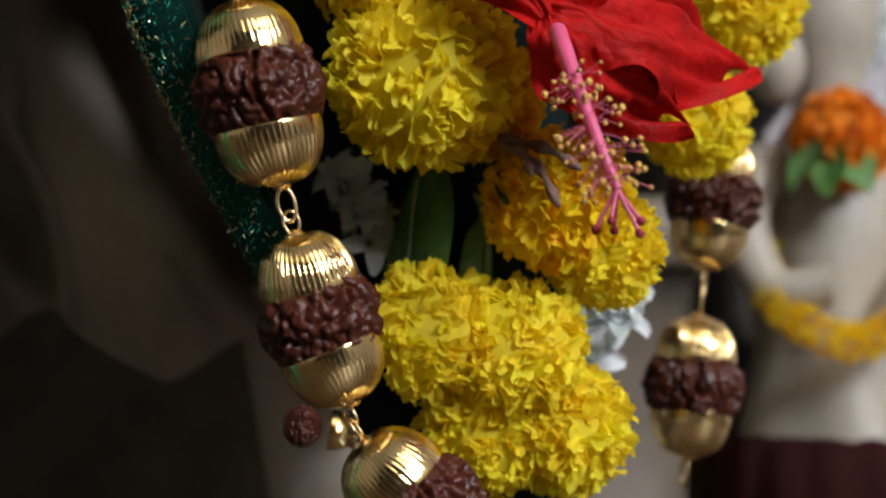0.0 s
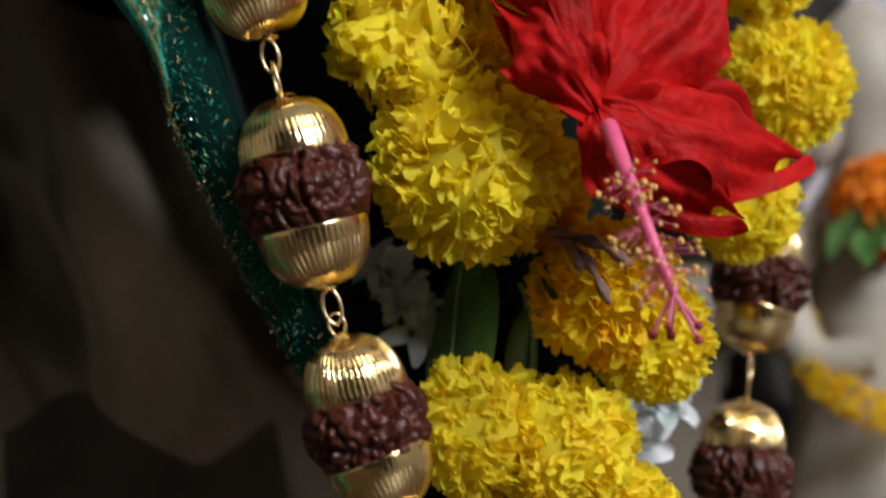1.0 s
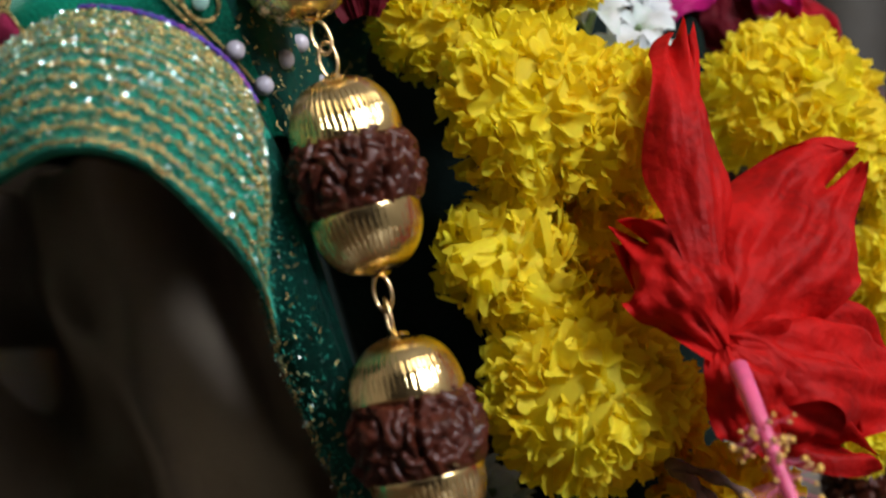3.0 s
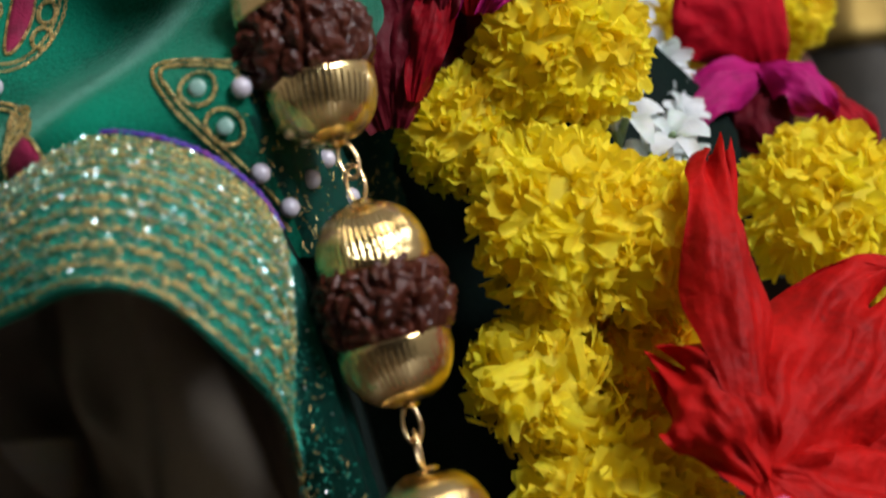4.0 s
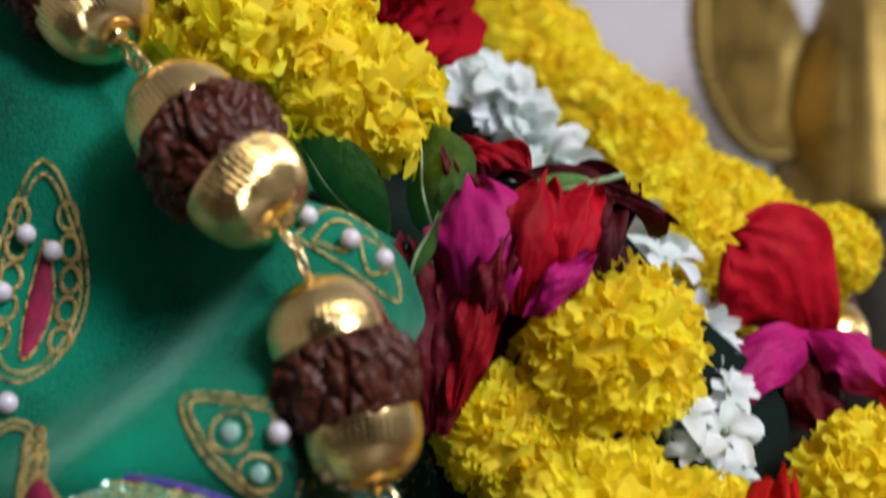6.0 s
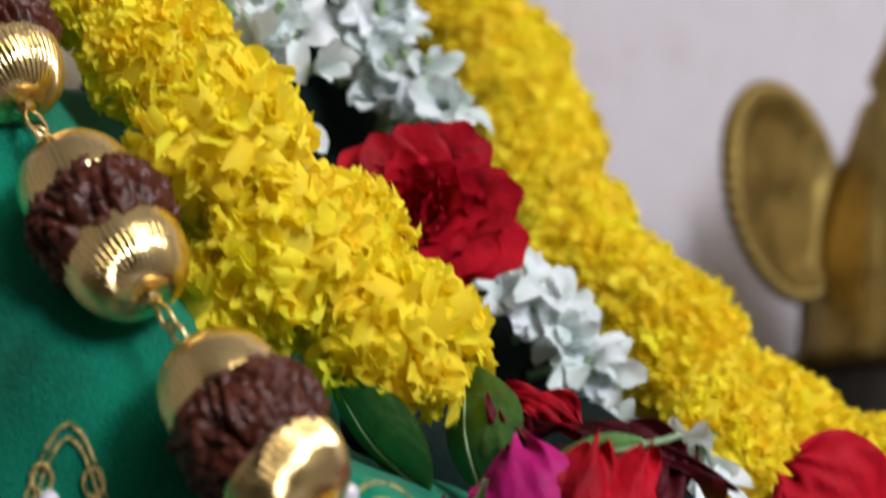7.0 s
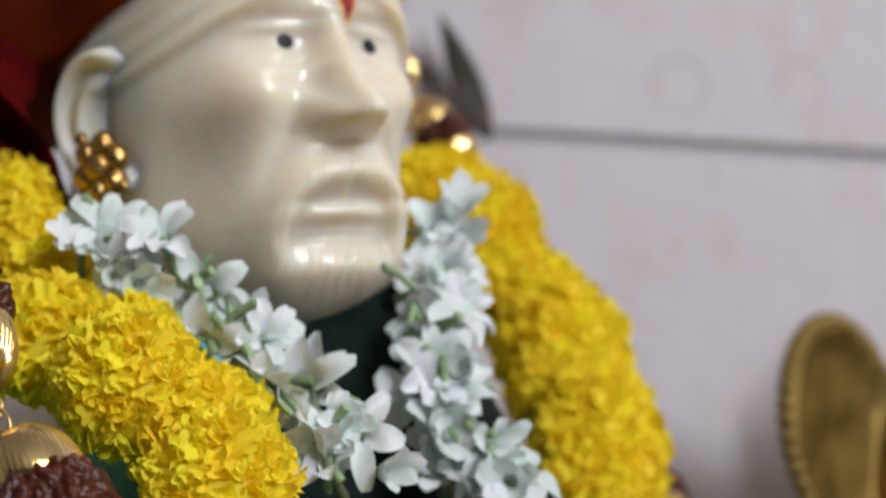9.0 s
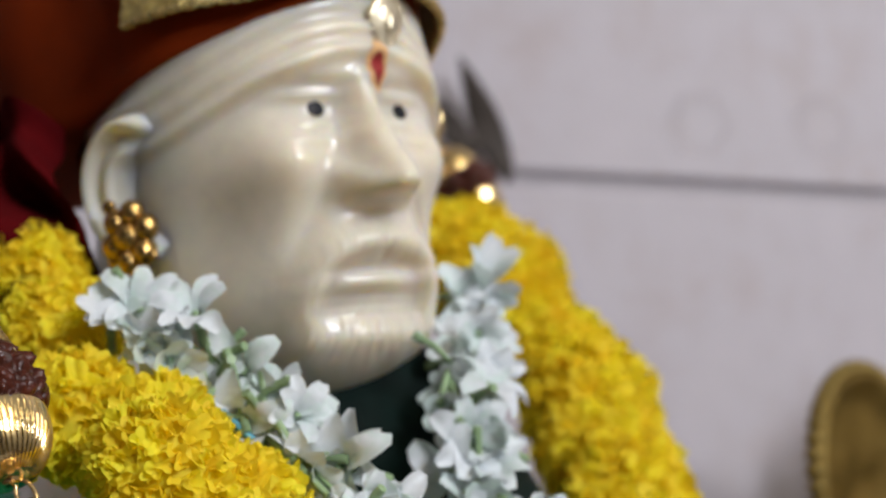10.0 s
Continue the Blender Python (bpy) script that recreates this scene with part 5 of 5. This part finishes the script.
for k in range(5):
    a = 2 * math.pi * k / 5 + 0.5
    tip = col[-1] + Vector((0.0046 * math.cos(a) + 0.0005, 0.0030 * math.sin(a), -0.0072 + 0.0014 * math.sin(a * 2)))
    st = part("style_branch", Geo().tube(catmull([col[-1], col[-1].lerp(tip, 0.5) + Vector((0.0005 * math.cos(a), 0, -0.0006)), tip], 10), 0.00042, 7).mesh("style_branch", [PINK]), column)
    part("stigma_pad", Geo().ball(tip, 0.00095, 0, 12).mesh("stigma_pad", [STIGMA]), st, label="dark crimson velvety stigma")
# withered brown bud stalks in the gap
for p, q in (((0.016, 0.350, 0.268), (0.033, 0.341, 0.2600)), ((0.018, 0.350, 0.267), (0.028, 0.340, 0.2520)), ((0.017, 0.35, 0.267), (0.0225, 0.342, 0.2590))):
    thing("withered_stalk", "withered brown flower stalk among the marigolds", "stalk", "withered stalks", data=Geo().tube(catmull([p, Vector(p).lerp(Vector(q), 0.5) + Vector((0.001, -0.002, 0.001)), q], 20), lambda s: 0.0013 - 0.0004 * s + 0.0004 * math.sin(s * 17), 8).mesh("withered_stalk", [STALK]))


# ---- white flower garland ----
def white_flower_mesh(k, n=6, size=0.0125, opening=1.0, tube=True):
    r = random.Random(300 + k)
    g = Geo()
    for i in range(n):
        az = 2 * math.pi * i / n + r.uniform(-0.25, 0.25)
        op = opening * r.uniform(0.75, 1.2)
        L, w = size * r.uniform(0.95, 1.30), size * r.uniform(0.23, 0.33)
        rows = []
        for a in range(9):
            v = a / 8
            row = []
            for b in range(7):
                u = b / 3 - 1
                half = w * math.sin(math.pi * (0.05 + 0.90 * v) ** 1.15) ** 0.62 + 0.0003
                rad = 0.0012 + L * (math.sin(op * (0.35 + 0.65 * v)) * v)
                ht = L * math.cos(op * (0.35 + 0.65 * v)) * v - 0.10 * L * v * v * op
                ht += 0.28 * half * u * u + 0.0006 * math.sin(6 * v + u * 2 + i)
                row.append((rad * math.cos(az) - u * half * math.sin(az), rad * math.sin(az) + u * half * math.cos(az), ht))
            rows.append(row)
        g.grid(rows, 0)
    g.lathe([(0.0016, 0.001), (0.0014, -0.003), (0.0011, -0.007), (0.0012, -0.011)], 8, 1)
    g.ball((0, 0, 0.0015), 0.0011, 1, 8)
    return g.mesh("white_flower", [WHITE, STEM])


WF = [white_flower_mesh(0, 6, 0.0105), white_flower_mesh(1, 5, 0.0115, 1.15), white_flower_mesh(2, 6, 0.0095, 0.75), white_flower_mesh(3, 7, 0.0100, 1.0), white_flower_mesh(4, 5, 0.0110, 0.45)]
whites = thing("white_garland", "garland of pale white tuberose blossoms on green stems round the neck", "garland")
rng = random.Random(12)


def white_run(pts, n, spread, facing=(0.25, -0.9, 0.3), size=1.0):
    for p in catmull(pts, n):
        for _ in range(2):
            d = Vector(facing).normalized() + Vector((rng.uniform(-1, 1), rng.uniform(-0.6, 0.4), rng.uniform(-1, 1))) * 0.85
            q = p + Vector((rng.uniform(-1, 1), rng.uniform(-0.6, 0.6), rng.uniform(-1, 1))) * spread
            part("white_flower", WF[rng.randrange(5)], whites, aim(q, d, rng.uniform(0, 6.28), size * rng.uniform(0.8, 1.1)))


white_run([(-0.1600, 0.420, 0.5640), (-0.1540, 0.416, 0.5570), (-0.1490, 0.413, 0.5560), (-0.1400, 0.415, 0.5490), (-0.1290, 0.416, 0.5410), (-0.1170, 0.414, 0.5360), (-0.1040, 0.410, 0.5250), (-0.0960, 0.405, 0.5080), (-0.0900, 0.404, 0.4960)], 16, 0.0075)
white_run([(-0.0820, 0.475, 0.5800), (-0.0770, 0.462, 0.5600), (-0.0760, 0.452, 0.5400), (-0.0690, 0.448, 0.5270), (-0.0680, 0.445, 0.5150), (-0.0640, 0.446, 0.5060)], 17, 0.0105)
white_run([(-0.0380, 0.436, 0.4600), (-0.0310, 0.434, 0.4490), (-0.0200, 0.432, 0.4350), (-0.0060, 0.424, 0.4160), (0.0080, 0.416, 0.4000)], 13, 0.0078, size=0.92)
white_run([(0.0150, 0.408, 0.3900), (0.0185, 0.402, 0.3800), (0.0180, 0.394, 0.3680), (0.0200, 0.388, 0.3540), (0.0215, 0.386, 0.3380), (0.0225, 0.385, 0.3260)], 8, 0.0035, size=0.66)
white_run([(0.0020, 0.374, 0.3700), (0.0110, 0.377, 0.3650)], 2, 0.0045, size=0.72)
white_run([(-0.0200, 0.383, 0.2620), (-0.0150, 0.383, 0.2490)], 4, 0.004, size=0.66)
white_run([(0.0430, 0.404, 0.2350), (0.0410, 0.404, 0.2180)], 4, 0.004, size=0.9)
for pts in ([(-0.165, 0.424, 0.570), (-0.140, 0.418, 0.552), (-0.118, 0.410, 0.532), (-0.100, 0.404, 0.515)], [(-0.150, 0.420, 0.556), (-0.128, 0.411, 0.538), (-0.108, 0.404, 0.520)], [(-0.084, 0.452, 0.555), (-0.078, 0.443, 0.535), (-0.070, 0.440, 0.512)]):
    part("stem", Geo().tube(catmull(pts, 30), lambda s: 0.0013 - 0.0004 * s, 8).mesh("stem", [STEM]), whites, label="pale green stem")
for k in range(34):
    c = catmull([(-0.160, 0.420, 0.566), (-0.128, 0.412, 0.540), (-0.098, 0.403, 0.508)] if k < 22 else [(-0.084, 0.452, 0.560), (-0.076, 0.443, 0.530), (-0.066, 0.442, 0.506)], 30)[rng.randrange(30)]
    d = Vector((rng.uniform(-1, 1), rng.uniform(-0.7, 0.1), rng.uniform(-1, 1))).normalized()
    part("stem", Geo().tube([c, c + d * 0.006 + Vector((0, 0, 0.001)), c + d * 0.013], lambda s: 0.0007 + 0.0006 * s, 6).mesh("stem", [STEM]), whites, label="pale green stem")
part("thread", Geo().tube(catmull([(-0.145, 0.412, 0.548), (-0.128, 0.408, 0.534), (-0.120, 0.408, 0.526)], 20), 0.0009, 7).mesh("thread", [BLUETHREAD]), whites, label="pale blue binding thread")

# ---- things behind ----
brass = thing("brass_lamp", "aged brass lamp with a tapering top on a near-black stem", "lamp", at=(0.135, 0.73, 0.10))
part("foot", Geo().lathe([(0.001, 0.0), (0.052, 0.0), (0.055, 0.006), (0.053, 0.012), (0.040, 0.022), (0.026, 0.044), (0.022, 0.060)], 48).mesh("foot", [BRASS]), brass)
part("stem", Geo().lathe([(0.020, 0.058), (0.018, 0.10), (0.024, 0.106), (0.024, 0.114), (0.018, 0.12), (0.017, 0.17), (0.025, 0.178), (0.025, 0.188), (0.019, 0.196), (0.020, 0.212)], 48).mesh("stem", [BLACKMETAL]), brass)
part("bowl", Geo().lathe([(0.020, 0.210), (0.034, 0.226), (0.048, 0.250), (0.052, 0.268), (0.054, 0.272), (0.052, 0.276), (0.046, 0.280)], 48).mesh("bowl", [BLACKMETAL]), brass)
part("shaft", Geo().lathe([(0.044, 0.279), (0.045, 0.30), (0.045, 0.36), (0.042, 0.372)], 48).mesh("shaft", [BLACKMETAL]), brass, label="near-black metal shaft")
part("finial", Geo().lathe([(0.040, 0.370), (0.047, 0.372), (0.048, 0.378), (0.045, 0.384), (0.040, 0.42), (0.028, 0.462), (0.016, 0.495), (0.010, 0.500), (0.013, 0.508), (0.008, 0.518), (0.001, 0.535)], 48, ripple=lambda a, r, h: 0.0015 * math.cos(14 * a) * smooth(0.28, 0.32, h) * smooth(0.48, 0.44, h)).mesh("finial", [BRASS]), brass)
plate = thing("brass_plate", "round brass plate with a beaded rim leaning by the lamp", "plate")
plate.matrix_world = aim((0.071, 0.705, 0.546), (0.76, -0.65, 0.05))
part("dish", Geo().lathe([(0.0, 0.004), (0.030, 0.004), (0.038, 0.006), (0.042, 0.012), (0.044, 0.012), (0.043, 0.004), (0.034, 0.0), (0.0, 0.0)], 48).mesh("dish", [BRASS]), plate)
bead_me = Geo().ball((0, 0, 0), 0.0040, 0, 10).mesh("rim_bead", [BRASS])
for k in range(44):
    a = 2 * math.pi * k / 44
    part("rim_bead", bead_me, plate, Matrix.Translation((0.0465 * math.cos(a), 0.0465 * math.sin(a), 0.009)))
thing("red_ribbon", "dark red ribbon hanging between the brass pieces", "ribbon", data=Geo().grid([[(0.094 + 0.004 * u + 0.004 * math.sin(v * 5), 0.765 - 0.004 * math.sin(u * 3), 0.47 + 0.12 * v) for u in np.linspace(-1, 1, 12)] for v in np.linspace(0, 1, 24)]).mesh("red_ribbon", [REDCLOTH]))
# dark hook-like leaf on the wall
dl = thing("dry_leaf", "dry grey-brown curled leaf stuck on the tiled wall", "leaf")
for p, d, L, w in (((-0.0785, 0.778, 0.697), (-0.36, 0, 0.93), 0.074, 0.0080), ((-0.0900, 0.774, 0.716), (-0.98, 0, 0.20), 0.026, 0.0045), ((-0.0960, 0.776, 0.712), (-0.62, 0, 0.78), 0.046, 0.0060)):
    z = Vector(d).normalized()
    x = Vector((0, 1, 0)).cross(z).normalized()
    m = Matrix((x, z.cross(x), z)).transposed().to_4x4()
    part("leaf_blade", leaf_mesh(L, w, -0.05, 11, [DRY]), dl, Matrix.Translation(p) @ m)

# small second statue with an orange marigold
g = Geo()
prof = [(0.045, 0.0), (0.050, 0.02), (0.046, 0.06), (0.036, 0.09), (0.030, 0.11), (0.034, 0.14), (0.030, 0.18), (0.016, 0.205), (0.013, 0.215), (0.020, 0.232), (0.022, 0.248), (0.018, 0.265), (0.006, 0.276), (0.001, 0.278)]
g.lathe(prof, 56, 0, Matrix.Translation((0.158, 0.625, 0.10)), lambda a, r, h: 0.002 * math.sin(5 * a + h * 40) * smooth(0.2, 0.1, h))
g.tube(catmull([(0.130, 0.612, 0.285), (0.117, 0.598, 0.262), (0.124, 0.585, 0.235), (0.146, 0.578, 0.235)], 24), lambda s: 0.011 - 0.003 * s, 14)
g.ball((0.131, 0.596, 0.322), 0.0125, 0, 18, (0.9, 0.9, 1.3))
skirt = Geo().lathe([(0.047, 0.0), (0.056, 0.002), (0.055, 0.03), (0.0525, 0.06), (0.0480, 0.074), (0.040, 0.077)], 60, 0, Matrix.Translation((0.158, 0.625, 0.10)), lambda a, r, h: 0.0022 * math.sin(17 * a + 30 * h))
thing("statuette_skirt", "dark red cloth wrapped round the foot of the statuette", "cloth", data=skirt.mesh("statuette_skirt", [MAROON]))
small_statue = thing("small_statue", "small cream marble statuette with a garland, standing on the altar", "statue", data=g.mesh("small_statue", [STONE]))
okind = marigold_kind(9, 200, mt=ORANGE)
of = thing("orange_marigold", "orange marigold head with green leaves on the small statue", "marigold", data=okind[0])
tagged(part("petal_mass", okind[1], of), kind="stuff")
of.matrix_world = aim((0.154, 0.590, 0.291), (0.1, -1, 0.4), 0.3, 1.0)
for k in range(3):
    leaf_thing("marigold_leaf", "green leaf under the orange marigold", "statuette leaves", aim((0.142 + 0.005 * k, 0.579, 0.290), (-0.35 + 0.3 * k, -0.2, -0.9), 0.4 * k), 0.024, 0.0075, 0.2, 20 + k, [LEAF])
yg = thing("statuette_garland", "thin garland of yellow blossoms round the small statue", "garland")
bkind = marigold_kind(11, 60, mt=AMBER)
for i, p in enumerate(catmull([(0.122, 0.596, 0.250), (0.126, 0.578, 0.228), (0.148, 0.568, 0.214), (0.172, 0.574, 0.222), (0.184, 0.588, 0.245)], 15)):
    part("blossom", bkind[1], yg, aim(p, (0.2 * math.sin(i * 2.1), -1, 0.3 * math.cos(i * 1.7)), i * 1.3, 0.40))
# white blossoms at the statuette's shoulder
posy = thing("white_posy", "bunch of white blossoms behind the statuette's shoulder", "flowers")
rng = random.Random(31)
for k in range(11):
    c = Vector((0.172 + 0.020 * rng.uniform(-1, 1), 0.655 + 0.008 * rng.uniform(-1, 1), 0.330 + 0.018 * rng.uniform(-1, 1)))
    part("white_flower", WF[k % 5], posy, aim(c, (rng.uniform(-0.6, 0.6), -1, rng.uniform(-0.4, 0.7)), k * 1.1, 0.95))
part("stem", Geo().tube(catmull([(0.170, 0.660, 0.325), (0.166, 0.652, 0.290), (0.163, 0.640, 0.262)], 16), 0.0014, 7).mesh("stem", [STEM]), posy, label="pale green stem")
